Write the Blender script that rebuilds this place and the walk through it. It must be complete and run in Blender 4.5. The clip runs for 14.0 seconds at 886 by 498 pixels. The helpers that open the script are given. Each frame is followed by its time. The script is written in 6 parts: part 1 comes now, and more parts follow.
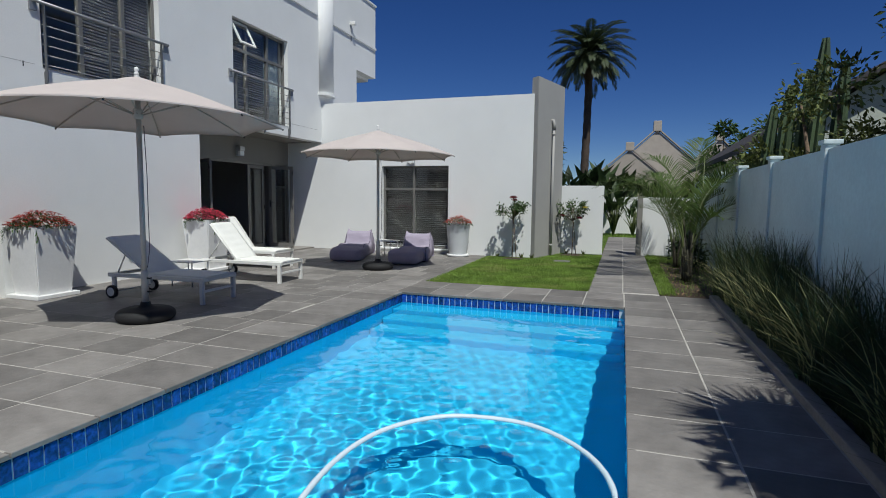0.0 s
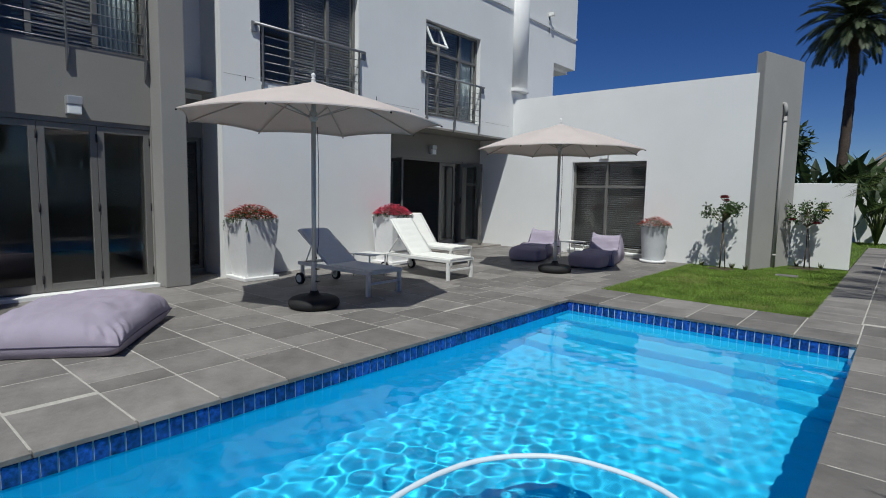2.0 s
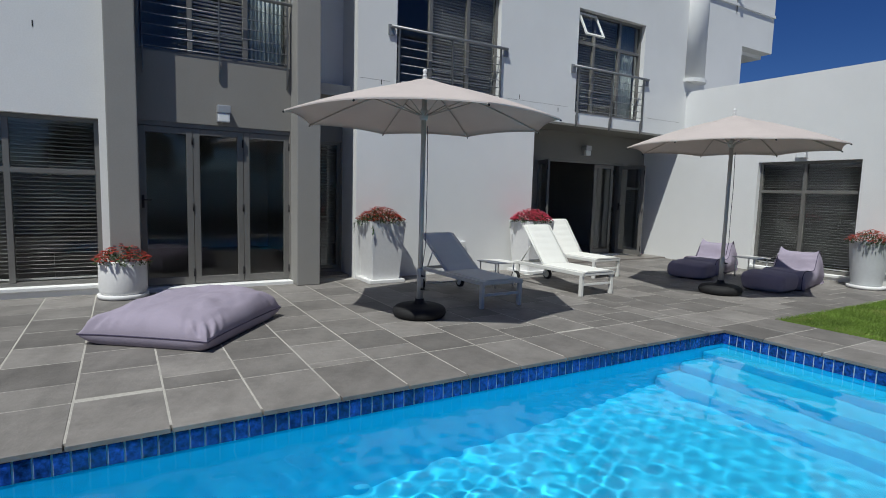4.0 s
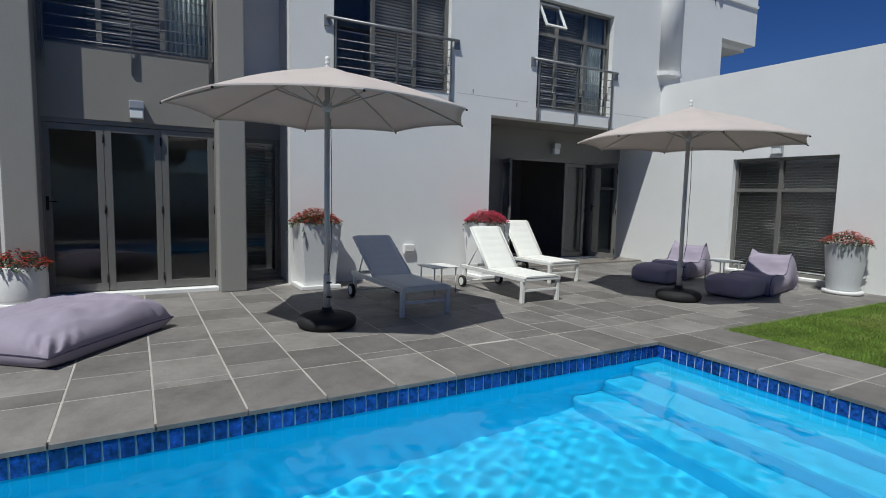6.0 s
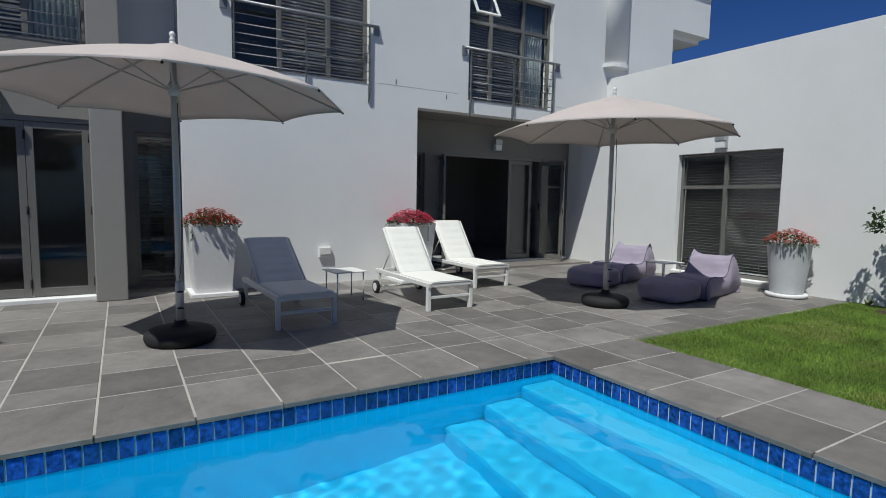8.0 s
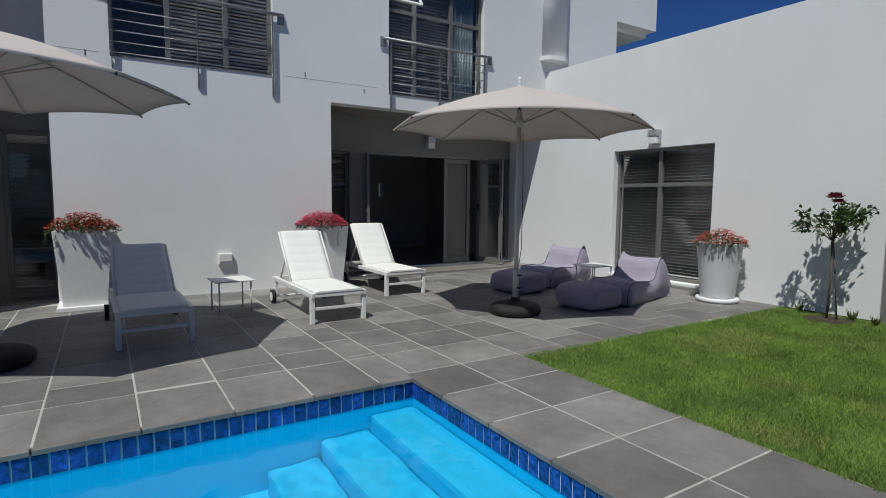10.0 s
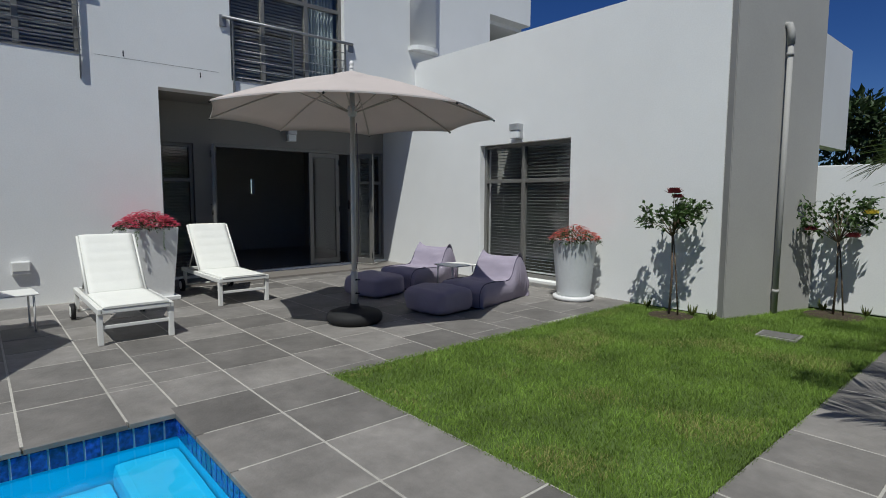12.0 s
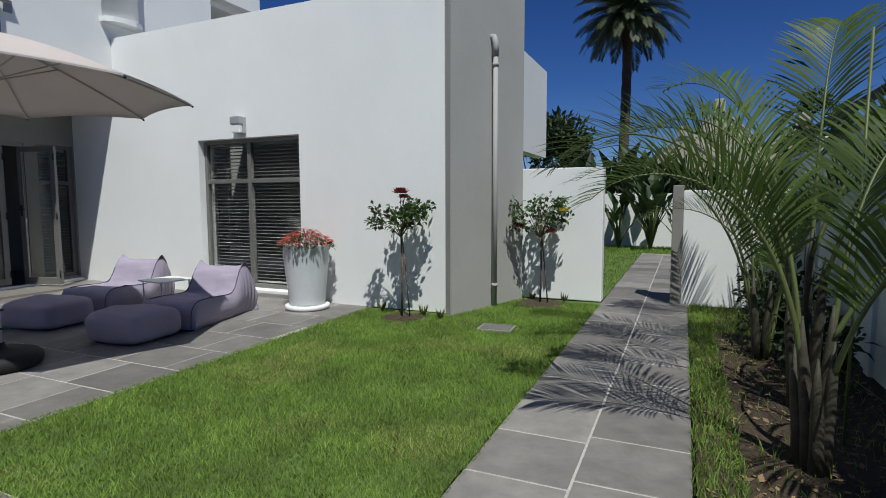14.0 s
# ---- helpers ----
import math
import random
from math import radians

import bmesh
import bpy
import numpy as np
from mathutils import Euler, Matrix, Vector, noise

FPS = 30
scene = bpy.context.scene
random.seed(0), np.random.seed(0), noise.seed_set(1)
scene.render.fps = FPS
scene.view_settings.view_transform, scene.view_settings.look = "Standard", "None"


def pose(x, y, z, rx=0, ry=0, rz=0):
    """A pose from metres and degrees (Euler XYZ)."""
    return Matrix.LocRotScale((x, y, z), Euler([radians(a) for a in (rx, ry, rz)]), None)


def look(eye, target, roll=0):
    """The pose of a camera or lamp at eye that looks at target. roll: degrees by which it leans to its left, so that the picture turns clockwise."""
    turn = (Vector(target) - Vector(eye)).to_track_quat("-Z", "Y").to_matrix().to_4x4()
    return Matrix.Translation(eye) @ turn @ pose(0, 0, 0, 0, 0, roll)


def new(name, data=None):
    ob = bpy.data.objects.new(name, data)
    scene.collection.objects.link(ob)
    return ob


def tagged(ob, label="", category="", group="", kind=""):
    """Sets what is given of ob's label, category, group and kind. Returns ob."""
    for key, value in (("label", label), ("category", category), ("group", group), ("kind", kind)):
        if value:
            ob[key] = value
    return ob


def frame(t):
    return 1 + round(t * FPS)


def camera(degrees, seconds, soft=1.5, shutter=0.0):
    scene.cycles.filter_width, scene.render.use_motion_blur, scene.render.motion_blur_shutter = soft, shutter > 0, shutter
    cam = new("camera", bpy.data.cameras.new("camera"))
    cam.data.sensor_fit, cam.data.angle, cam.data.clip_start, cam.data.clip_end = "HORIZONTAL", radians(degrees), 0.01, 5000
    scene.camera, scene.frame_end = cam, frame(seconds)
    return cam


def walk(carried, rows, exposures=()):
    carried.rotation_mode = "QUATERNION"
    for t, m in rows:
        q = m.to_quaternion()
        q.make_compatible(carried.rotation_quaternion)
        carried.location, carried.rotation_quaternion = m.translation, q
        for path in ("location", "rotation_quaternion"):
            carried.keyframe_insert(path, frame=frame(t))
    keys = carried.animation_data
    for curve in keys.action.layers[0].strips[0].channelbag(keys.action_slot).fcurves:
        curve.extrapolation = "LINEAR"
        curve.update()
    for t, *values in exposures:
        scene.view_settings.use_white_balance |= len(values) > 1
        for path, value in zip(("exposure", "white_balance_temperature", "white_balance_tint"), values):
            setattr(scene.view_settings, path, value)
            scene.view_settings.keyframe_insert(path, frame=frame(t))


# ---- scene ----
cam = camera(78.8, 14.0, soft=0.95)
# time, eye, point looked at, roll
ROWS = [
    (0.0, (0.101, -0.003, 1.298), (-1.150, 3.778, 0.927), 0.70),
    (0.5, (0.255, 0.173, 1.295), (-1.220, 3.871, 0.907), 0.76),
    (1.0, (0.405, 0.322, 1.318), (-1.425, 3.856, 0.916), 0.85),
    (1.5, (0.415, 0.477, 1.318), (-1.793, 3.787, 0.908), 1.02),
    (2.0, (0.410, 0.669, 1.319), (-2.173, 3.695, 0.903), 1.20),
    (2.5, (0.407, 0.895, 1.324), (-2.567, 3.538, 0.909), 1.43),
    (5.0, (0.433, 2.110, 1.307), (-3.013, 4.099, 0.897), 1.56),
    (5.5, (0.459, 2.408, 1.304), (-2.992, 4.391, 0.901), 1.44),
    (6.0, (0.491, 2.698, 1.300), (-2.967, 4.670, 0.908), 1.29),
    (6.5, (0.456, 3.001, 1.282), (-3.002, 4.974, 0.891), 1.21),
    (7.0, (0.486, 3.292, 1.280), (-2.963, 5.281, 0.895), 1.17),
    (7.5, (0.506, 3.599, 1.271), (-2.934, 5.604, 0.891), 1.10),
    (8.0, (0.452, 3.892, 1.262), (-2.966, 5.936, 0.888), 1.00),
    (10.5, (0.526, 5.351, 1.265), (-2.832, 7.493, 0.902), 0.51),
    (11.0, (0.471, 5.618, 1.256), (-2.845, 7.824, 0.887), 0.55),
    (11.5, (0.512, 5.854, 1.256), (-2.678, 8.236, 0.873), 0.40),
    (12.0, (0.587, 6.058, 1.272), (-2.420, 8.668, 0.890), 0.22),
    (12.5, (0.571, 6.226, 1.255), (-2.128, 9.154, 0.885), 0.07),
    (13.0, (0.519, 6.383, 1.250), (-1.757, 9.653, 0.893), -0.02),
    (13.5, (0.537, 6.536, 1.236), (-1.351, 10.045, 0.888), -0.23),
    (14.0, (0.569, 6.680, 1.230), (-1.056, 10.318, 0.884), -0.18),
]
walk(cam, [(t, look(eye, aim, roll)) for t, eye, aim, roll in ROWS],
     exposures=[(0.0, 0.05, 6400, 4), (2.5, -0.02, 6400, 4), (8.0, -0.05, 6400, 4), (11.0, -0.13, 6400, 4), (12.0, -0.10, 6400, 4), (13.0, 0.06, 6400, 4), (14.0, 0.15, 6400, 4)])

# ---- world, sun ----
SUN_DIR = Vector((-0.32, 0.47, -1.0)).normalized()
world = bpy.data.worlds.new("sky")
scene.world = world
world.use_nodes = True
wn = world.node_tree.nodes
sky = wn.new("ShaderNodeTexSky")
sky.sky_type = "NISHITA"
sky.sun_disc = False
sky.sun_elevation = radians(60)
sky.sun_rotation = radians(146)
sky.altitude = 2500
sky.air_density = 1.0
sky.dust_density = 0.0
sky.ozone_density = 6.0
wn["Background"].inputs["Strength"].default_value = 0.06
deep = wn.new("ShaderNodeHueSaturation")
deep.inputs["Hue"].default_value = 0.517
deep.inputs["Saturation"].default_value = 1.22
deep.inputs["Value"].default_value = 0.95
world.node_tree.links.new(sky.outputs[0], deep.inputs["Color"])
world.node_tree.links.new(deep.outputs[0], wn["Background"].inputs["Color"])

sun_data = bpy.data.lights.new("sun", "SUN")
sun_data.energy = 4.0
sun_data.angle = radians(0.53)
sun_data.color = (1.0, 0.975, 0.95)
sun_data.cycles.is_caustics_light = True
sun = new("sun", sun_data)
sun.rotation_mode = "QUATERNION"
sun.rotation_quaternion = SUN_DIR.to_track_quat("-Z", "Y")
sun.location = (4, -6, 12)


# ---- materials ----
def material(name, color, rough=0.6, metal=0.0, grain=(), vary=0.0, bump=0.0, bump_scale=80.0, stain=0.0, stain_scale=2.0,
             island=0.0, rnd=0.0, spec=0.5, transmission=0.0, ior=1.45, translucent=0.0, coords="Object"):
    """Principled material: two scales of variation in colour, a fine bump, and a shift per object or island."""
    m = bpy.data.materials.new(name)
    m.use_nodes = True
    nt = m.node_tree
    n, l = nt.nodes, nt.links
    b = n["Principled BSDF"]
    b.inputs["Roughness"].default_value = rough
    b.inputs["Metallic"].default_value = metal
    b.inputs["Specular IOR Level"].default_value = spec
    b.inputs["Transmission Weight"].default_value = transmission
    b.inputs["IOR"].default_value = ior
    tc = n.new("ShaderNodeTexCoord")
    if coords == "World":
        geo = n.new("ShaderNodeNewGeometry")
        vec = geo.outputs["Position"]
    else:
        vec = tc.outputs["Object"]

    def noise_tex(scale, detail=5.0, rough_=0.6):
        t = n.new("ShaderNodeTexNoise")
        t.inputs["Scale"].default_value = scale
        t.inputs["Detail"].default_value = detail
        t.inputs["Roughness"].default_value = rough_
        l.new(vec, t.inputs["Vector"])
        return t.outputs["Fac"]

    def remap(sock, lo, hi, a=0.3, z=0.7):
        r = n.new("ShaderNodeMapRange")
        r.inputs["From Min"].default_value, r.inputs["From Max"].default_value = a, z
        r.inputs["To Min"].default_value, r.inputs["To Max"].default_value = lo, hi
        l.new(sock, r.inputs["Value"])
        return r.outputs[0]

    def times(a, c):
        k = n.new("ShaderNodeMath")
        k.operation = "MULTIPLY"
        l.new(a, k.inputs[0])
        l.new(c, k.inputs[1])
        return k.outputs[0]

    factors = []
    if vary:
        factors.append(remap(noise_tex(grain[0] if grain else 30.0), 1 - vary, 1 + vary))
    if stain:
        factors.append(remap(noise_tex(stain_scale, 8.0, 0.65), 1 - stain, 1 + stain * 0.6))
    if rnd:
        oi = n.new("ShaderNodeObjectInfo")
        factors.append(remap(oi.outputs["Random"], 1 - rnd, 1 + rnd, 0, 1))
    if island:
        ge = n.new("ShaderNodeNewGeometry")
        factors.append(remap(ge.outputs["Random Per Island"], 1 - island, 1 + island, 0, 1))
    base = n.new("ShaderNodeRGB")
    base.outputs[0].default_value = (*color, 1)
    out = base.outputs[0]
    if factors:
        f = factors[0]
        for g in factors[1:]:
            f = times(f, g)
        hsv = n.new("ShaderNodeHueSaturation")
        l.new(f, hsv.inputs["Value"])
        l.new(out, hsv.inputs["Color"])
        out = hsv.outputs[0]
    l.new(out, b.inputs["Base Color"])
    if bump:
        bp = n.new("ShaderNodeBump")
        bp.inputs["Strength"].default_value = min(1.0, bump)
        bp.inputs["Distance"].default_value = 0.01
        l.new(noise_tex(bump_scale, 6.0), bp.inputs["Height"])
        l.new(bp.outputs[0], b.inputs["Normal"])
    if translucent:
        tr = n.new("ShaderNodeBsdfTranslucent")
        l.new(out, tr.inputs["Color"])
        mx = n.new("ShaderNodeMixShader")
        mx.inputs[0].default_value = translucent
        l.new(b.outputs[0], mx.inputs[1])
        l.new(tr.outputs[0], mx.inputs[2])
        l.new(mx.outputs[0], n["Material Output"].inputs["Surface"])
    return m


M_WHITE = material("white_plaster", (0.765, 0.77, 0.755), 0.75, vary=0.03, grain=(60,), stain=0.05, stain_scale=0.7, bump=0.18, bump_scale=120, coords="World")
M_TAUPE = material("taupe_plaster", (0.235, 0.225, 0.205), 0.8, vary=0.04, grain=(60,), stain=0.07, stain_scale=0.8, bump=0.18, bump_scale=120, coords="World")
M_PALEGREY = material("pale_grey_plaster", (0.37, 0.362, 0.34), 0.8, vary=0.04, grain=(60,), stain=0.07, stain_scale=0.8, bump=0.18, bump_scale=120, coords="World")
M_COLUMN = material("grey_column_plaster", (0.275, 0.268, 0.25), 0.8, vary=0.04, grain=(60,), stain=0.07, stain_scale=0.8, bump=0.18, bump_scale=120, coords="World")
M_PRECAST = material("painted_precast", (0.60, 0.69, 0.71), 0.7, vary=0.05, grain=(25,), stain=0.12, stain_scale=1.2, bump=0.2, bump_scale=60, coords="World")
M_INSIDE = material("interior_paint", (0.42, 0.41, 0.38), 0.8, vary=0.03, coords="World")
M_INFLOOR = material("interior_floor", (0.22, 0.20, 0.18), 0.4, vary=0.08, coords="World")
M_SLATE = material("slate_tile", (0.196, 0.183, 0.170), 0.62, vary=0.10, grain=(9,), stain=0.30, stain_scale=2.3, bump=0.45, bump_scale=28, rnd=0.27, coords="World")
M_GROUT = material("pale_grout", (0.44, 0.42, 0.38), 0.9, vary=0.15, grain=(40,), stain=0.2, bump=0.4, coords="World")
M_KERB = material("concrete_kerb", (0.26, 0.25, 0.235), 0.85, vary=0.1, stain=0.2, bump=0.4, coords="World")
M_MOSAIC = material("blue_glazed_tile", (0.014, 0.062, 0.30), 0.12, vary=0.75, grain=(38,), stain=0.5, stain_scale=17, rnd=0.35, bump=0.15, bump_scale=60, coords="World")
M_MGROUT = material("mosaic_grout", (0.50, 0.58, 0.66), 0.8, vary=0.1, coords="World")
M_POOL = material("pool_paint", (0.04, 0.65, 0.95), 0.7, vary=0.04, grain=(14,), stain=0.06, stain_scale=1.5, coords="World")
M_ALU = material("bronze_aluminium", (0.20, 0.195, 0.18), 0.45, metal=0.35, vary=0.05, coords="World")
M_ALULIGHT = material("grey_aluminium", (0.185, 0.18, 0.168), 0.45, metal=0.3, vary=0.05, coords="World")
M_STEEL = material("brushed_steel", (0.30, 0.305, 0.31), 0.5, metal=0.6, vary=0.08, coords="World")
M_DARKSTEEL = material("grey_steel", (0.16, 0.165, 0.17), 0.45, metal=0.6, vary=0.08, coords="World")
M_BLIND = material("blind_slat", (0.50, 0.50, 0.485), 0.55, vary=0.04, coords="World")
M_CURTAIN = material("sheer_curtain", (0.45, 0.50, 0.50), 0.9, vary=0.06, coords="World")
M_CANOPY = material("canopy_fabric", (0.645, 0.575, 0.54), 0.85, vary=0.05, grain=(200,), stain=0.05, stain_scale=3, bump=0.1, bump_scale=300, translucent=0.22)
M_UMBPOLE = material("silver_pole", (0.52, 0.52, 0.51), 0.4, metal=0.25, vary=0.06)
M_RIB = material("umbrella_rib", (0.44, 0.40, 0.36), 0.5, vary=0.05)
M_BLACKP = material("black_plastic", (0.013, 0.013, 0.014), 0.75, vary=0.1, bump=0.1)
M_WHITEMETAL = material("white_powder_coat", (0.74, 0.74, 0.70), 0.4, vary=0.03)
M_SLING = material("white_sling", (0.78, 0.78, 0.73), 0.85, vary=0.04, grain=(220,), stain=0.04, stain_scale=5, bump=0.25, bump_scale=350)
M_LILAC = material("lilac_canvas", (0.325, 0.288, 0.36), 0.9, vary=0.06, grain=(160,), stain=0.08, stain_scale=4, bump=0.3, bump_scale=220)
M_PIPING = material("dark_piping", (0.06, 0.05, 0.09), 0.8, vary=0.1)
M_POTWHITE = material("white_glazed_pot", (0.76, 0.76, 0.75), 0.4, vary=0.03, stain=0.05, stain_scale=3)
M_POTGREY = material("pale_grey_pot", (0.56, 0.58, 0.59), 0.5, vary=0.03, stain=0.05, stain_scale=3)
M_SOIL = material("dark_soil", (0.045, 0.033, 0.024), 0.95, vary=0.4, grain=(25,), stain=0.3, bump=1.0, bump_scale=40, coords="World")
M_MULCH = material("bark_mulch", (0.055, 0.038, 0.024), 0.95, vary=0.45, grain=(40,), stain=0.3, bump=1.0, bump_scale=60, coords="World")
M_LAWN = material("lawn_ground", (0.095, 0.145, 0.035), 0.95, vary=0.3, grain=(60,), stain=0.35, stain_scale=1.6, bump=0.8, bump_scale=120, coords="World")
M_BLADE = material("grass_blade", (0.195, 0.305, 0.05), 0.7, island=0.35, stain=0.5, stain_scale=2.2, coords="World", translucent=0.25)
M_REED = material("reed_leaf", (0.025, 0.042, 0.012), 0.6, island=0.4, translucent=0.2)
M_REEDPALE = material("pale_reed", (0.36, 0.36, 0.16), 0.6, island=0.25, translucent=0.2)
M_FROND = material("palm_leaflet", (0.078, 0.122, 0.026), 0.5, island=0.3, translucent=0.3)
M_FRONDDARK = material("date_palm_leaf", (0.05, 0.07, 0.03), 0.6, island=0.35, translucent=0.15)
M_CANE = material("palm_cane", (0.055, 0.05, 0.032), 0.7, vary=0.25, stain=0.3, bump=0.4)
M_STALK = material("palm_stalk", (0.10, 0.125, 0.04), 0.5, vary=0.15, stain=0.2)
M_TRUNK = material("palm_trunk", (0.075, 0.055, 0.042), 0.9, vary=0.35, grain=(14,), stain=0.3, bump=1.0, bump_scale=18)
M_BARK = material("shrub_bark", (0.14, 0.10, 0.065), 0.9, vary=0.3, bump=0.8)
M_LEAF = material("shrub_leaf", (0.055, 0.10, 0.025), 0.5, island=0.4, translucent=0.25)
M_LEAFDARK = material("dark_leaf", (0.035, 0.06, 0.02), 0.6, island=0.5, translucent=0.2)
M_LEAFOLIVE = material("olive_leaf", (0.10, 0.12, 0.03), 0.6, island=0.5, translucent=0.25)
M_CACTUS = material("cactus_skin", (0.06, 0.095, 0.045), 0.6, vary=0.25, stain=0.25, bump=0.4)
M_RED = material("red_petal", (0.46, 0.075, 0.055), 0.7, island=0.5, translucent=0.2)
M_PINK = material("pink_petal", (0.72, 0.13, 0.21), 0.7, island=0.45, translucent=0.2)
M_CORAL = material("coral_petal", (0.62, 0.15, 0.12), 0.7, island=0.5, translucent=0.2)
M_YELLOW = material("yellow_petal", (0.70, 0.58, 0.10), 0.7, island=0.3, translucent=0.2)
M_STRAW = material("straw_blade", (0.34, 0.33, 0.12), 0.8, island=0.3, translucent=0.2)
M_HOSE = material("pool_hose", (0.60, 0.70, 0.76), 0.5, vary=0.05)
M_LAMPBODY = material("lamp_body", (0.45, 0.46, 0.47), 0.4, metal=0.5)
M_LAMPGLASS = material("lamp_diffuser", (0.75, 0.77, 0.76), 0.3)
M_ROOFDARK = material("dark_roof_tile", (0.05, 0.045, 0.045), 0.8, vary=0.25, grain=(20,), stain=0.2, bump=0.6, bump_scale=25)
M_ROOFGREY = material("grey_roof", (0.33, 0.33, 0.34), 0.7, vary=0.1, stain=0.15, bump=0.3)
M_FARWALL = material("far_house_wall", (0.42, 0.37, 0.32), 0.85, vary=0.1, stain=0.1)
M_FARGARAGE = material("pale_green_wall", (0.42, 0.45, 0.38), 0.85, vary=0.08, stain=0.1)
M_GROUND = material("ground_soil", (0.09, 0.085, 0.045), 0.95, vary=0.3, grain=(10,), stain=0.3, bump=0.8, bump_scale=30, coords="World")
M_ROSEBROWN = material("drain_cover", (0.14, 0.135, 0.125), 0.8, vary=0.2, bump=0.4)


def glass_material(name, tint, rough=0.0):
    m = bpy.data.materials.new(name)
    m.use_nodes = True
    nt = m.node_tree
    b = nt.nodes["Principled BSDF"]
    b.inputs["Base Color"].default_value = (*tint, 1)
    b.inputs["Roughness"].default_value = rough
    b.inputs["Transmission Weight"].default_value = 1.0
    b.inputs["IOR"].default_value = 1.45
    return m


M_GLASS = glass_material("window_glass", (0.80, 0.83, 0.84))


def water_material():
    m = bpy.data.materials.new("pool_water")
    m.use_nodes = True
    b = m.node_tree.nodes["Principled BSDF"]
    b.inputs["Base Color"].default_value = (0.97, 1.0, 1.0, 1)
    b.inputs["Roughness"].default_value = 0.0
    b.inputs["Transmission Weight"].default_value = 1.0
    b.inputs["IOR"].default_value = 1.33
    return m


M_WATER = water_material()


# ---- mesh helpers ----
def box(bm, x0, y0, z0, x1, y1, z1, bevel=0.0, m=None):
    vs = [bm.verts.new((x, y, z)) for x in (x0, x1) for y in (y0, y1) for z in (z0, z1)]
    fs = [bm.faces.new([vs[i] for i in q]) for q in ((0, 1, 3, 2), (4, 6, 7, 5), (0, 4, 5, 1), (2, 3, 7, 6), (0, 2, 6, 4), (1, 5, 7, 3))]
    if bevel:
        es = list({e for f in fs for e in f.edges})
        r = bmesh.ops.bevel(bm, geom=es, offset=bevel, segments=2, profile=0.6, affect="EDGES")
        vs = list({v for f in r["faces"] for v in f.verts} | {v for v in vs if v.is_valid})
    if m is not None:
        bmesh.ops.transform(bm, matrix=m, verts=vs)
    return vs


def tube(bm, pts, radii, seg=8, cap=True):
    """A round tube through the points; radii is one number or one for each point."""
    pts = [Vector(p) for p in pts]
    if not hasattr(radii, "__len__"):
        radii = [radii] * len(pts)
    rings = []
    up = Vector((0, 0, 1))
    side = None
    for i, p in enumerate(pts):
        d = (pts[min(i + 1, len(pts) - 1)] - pts[max(i - 1, 0)]).normalized()
        if side is None:
            side = d.cross(up) if abs(d.z) < 0.95 else Vector((1, 0, 0))
        side = (side - d * side.dot(d)).normalized()
        o = d.cross(side)
        rings.append([bm.verts.new(p + radii[i] * (math.cos(a) * side + math.sin(a) * o)) for a in (2 * math.pi * k / seg for k in range(seg))])
    for a, b in zip(rings, rings[1:]):
        for k in range(seg):
            f = bm.faces.new((a[k], a[(k + 1) % seg], b[(k + 1) % seg], b[k]))
            f.smooth = True
    if cap:
        bm.faces.new(rings[0][::-1])
        bm.faces.new(rings[-1])
    return rings


def lathe(bm, profile, seg=32, centre=(0, 0)):
    """A turned shape from (radius, z) pairs."""
    rings = []
    for r, z in profile:
        rings.append([bm.verts.new((centre[0] + r * math.cos(2 * math.pi * k / seg), centre[1] + r * math.sin(2 * math.pi * k / seg), z)) for k in range(seg)])
    for a, b in zip(rings, rings[1:]):
        for k in range(seg):
            f = bm.faces.new((a[k], a[(k + 1) % seg], b[(k + 1) % seg], b[k]))
            f.smooth = True
    bm.faces.new(rings[0][::-1])
    bm.faces.new(rings[-1])


def finish(bm, name, mat, recalc=True):
    if recalc:
        bmesh.ops.recalc_face_normals(bm, faces=bm.faces)
    me = bpy.data.meshes.new(name)
    bm.to_mesh(me)
    bm.free()
    for k in (mat if isinstance(mat, (list, tuple)) else [mat]):
        me.materials.append(k)
    return me


def part(name, bm, mat, parent=None, label="", recalc=True):
    ob = new(name, finish(bm, name, mat, recalc))
    if parent is not None:
        ob.parent = parent
    if label:
        ob["label"] = label
    return ob


def raw(name, verts, faces, mat, parent=None, smooth=False):
    """A mesh object from arrays of vertices and faces."""
    me = bpy.data.meshes.new(name)
    me.from_pydata([tuple(v) for v in verts], [], [tuple(f) for f in faces])
    for k in (mat if isinstance(mat, (list, tuple)) else [mat]):
        me.materials.append(k)
    if smooth:
        me.polygons.foreach_set("use_smooth", [True] * len(me.polygons))
    ob = new(name, me)
    if parent is not None:
        ob.parent = parent
    return ob


def thing(name, m, label, category, group="", kind=""):
    ob = new(name)
    ob.empty_display_size = 0.1
    ob.matrix_basis = m
    return tagged(ob, label, category, group, kind)


def box_part(name, dims, mat, parent=None, bevel=0.0, label=""):
    bm = bmesh.new()
    box(bm, *dims, bevel=bevel)
    return part(name, bm, mat, parent, label)


def structure(ob, label, category):
    return tagged(ob, label, category, "", "structure")


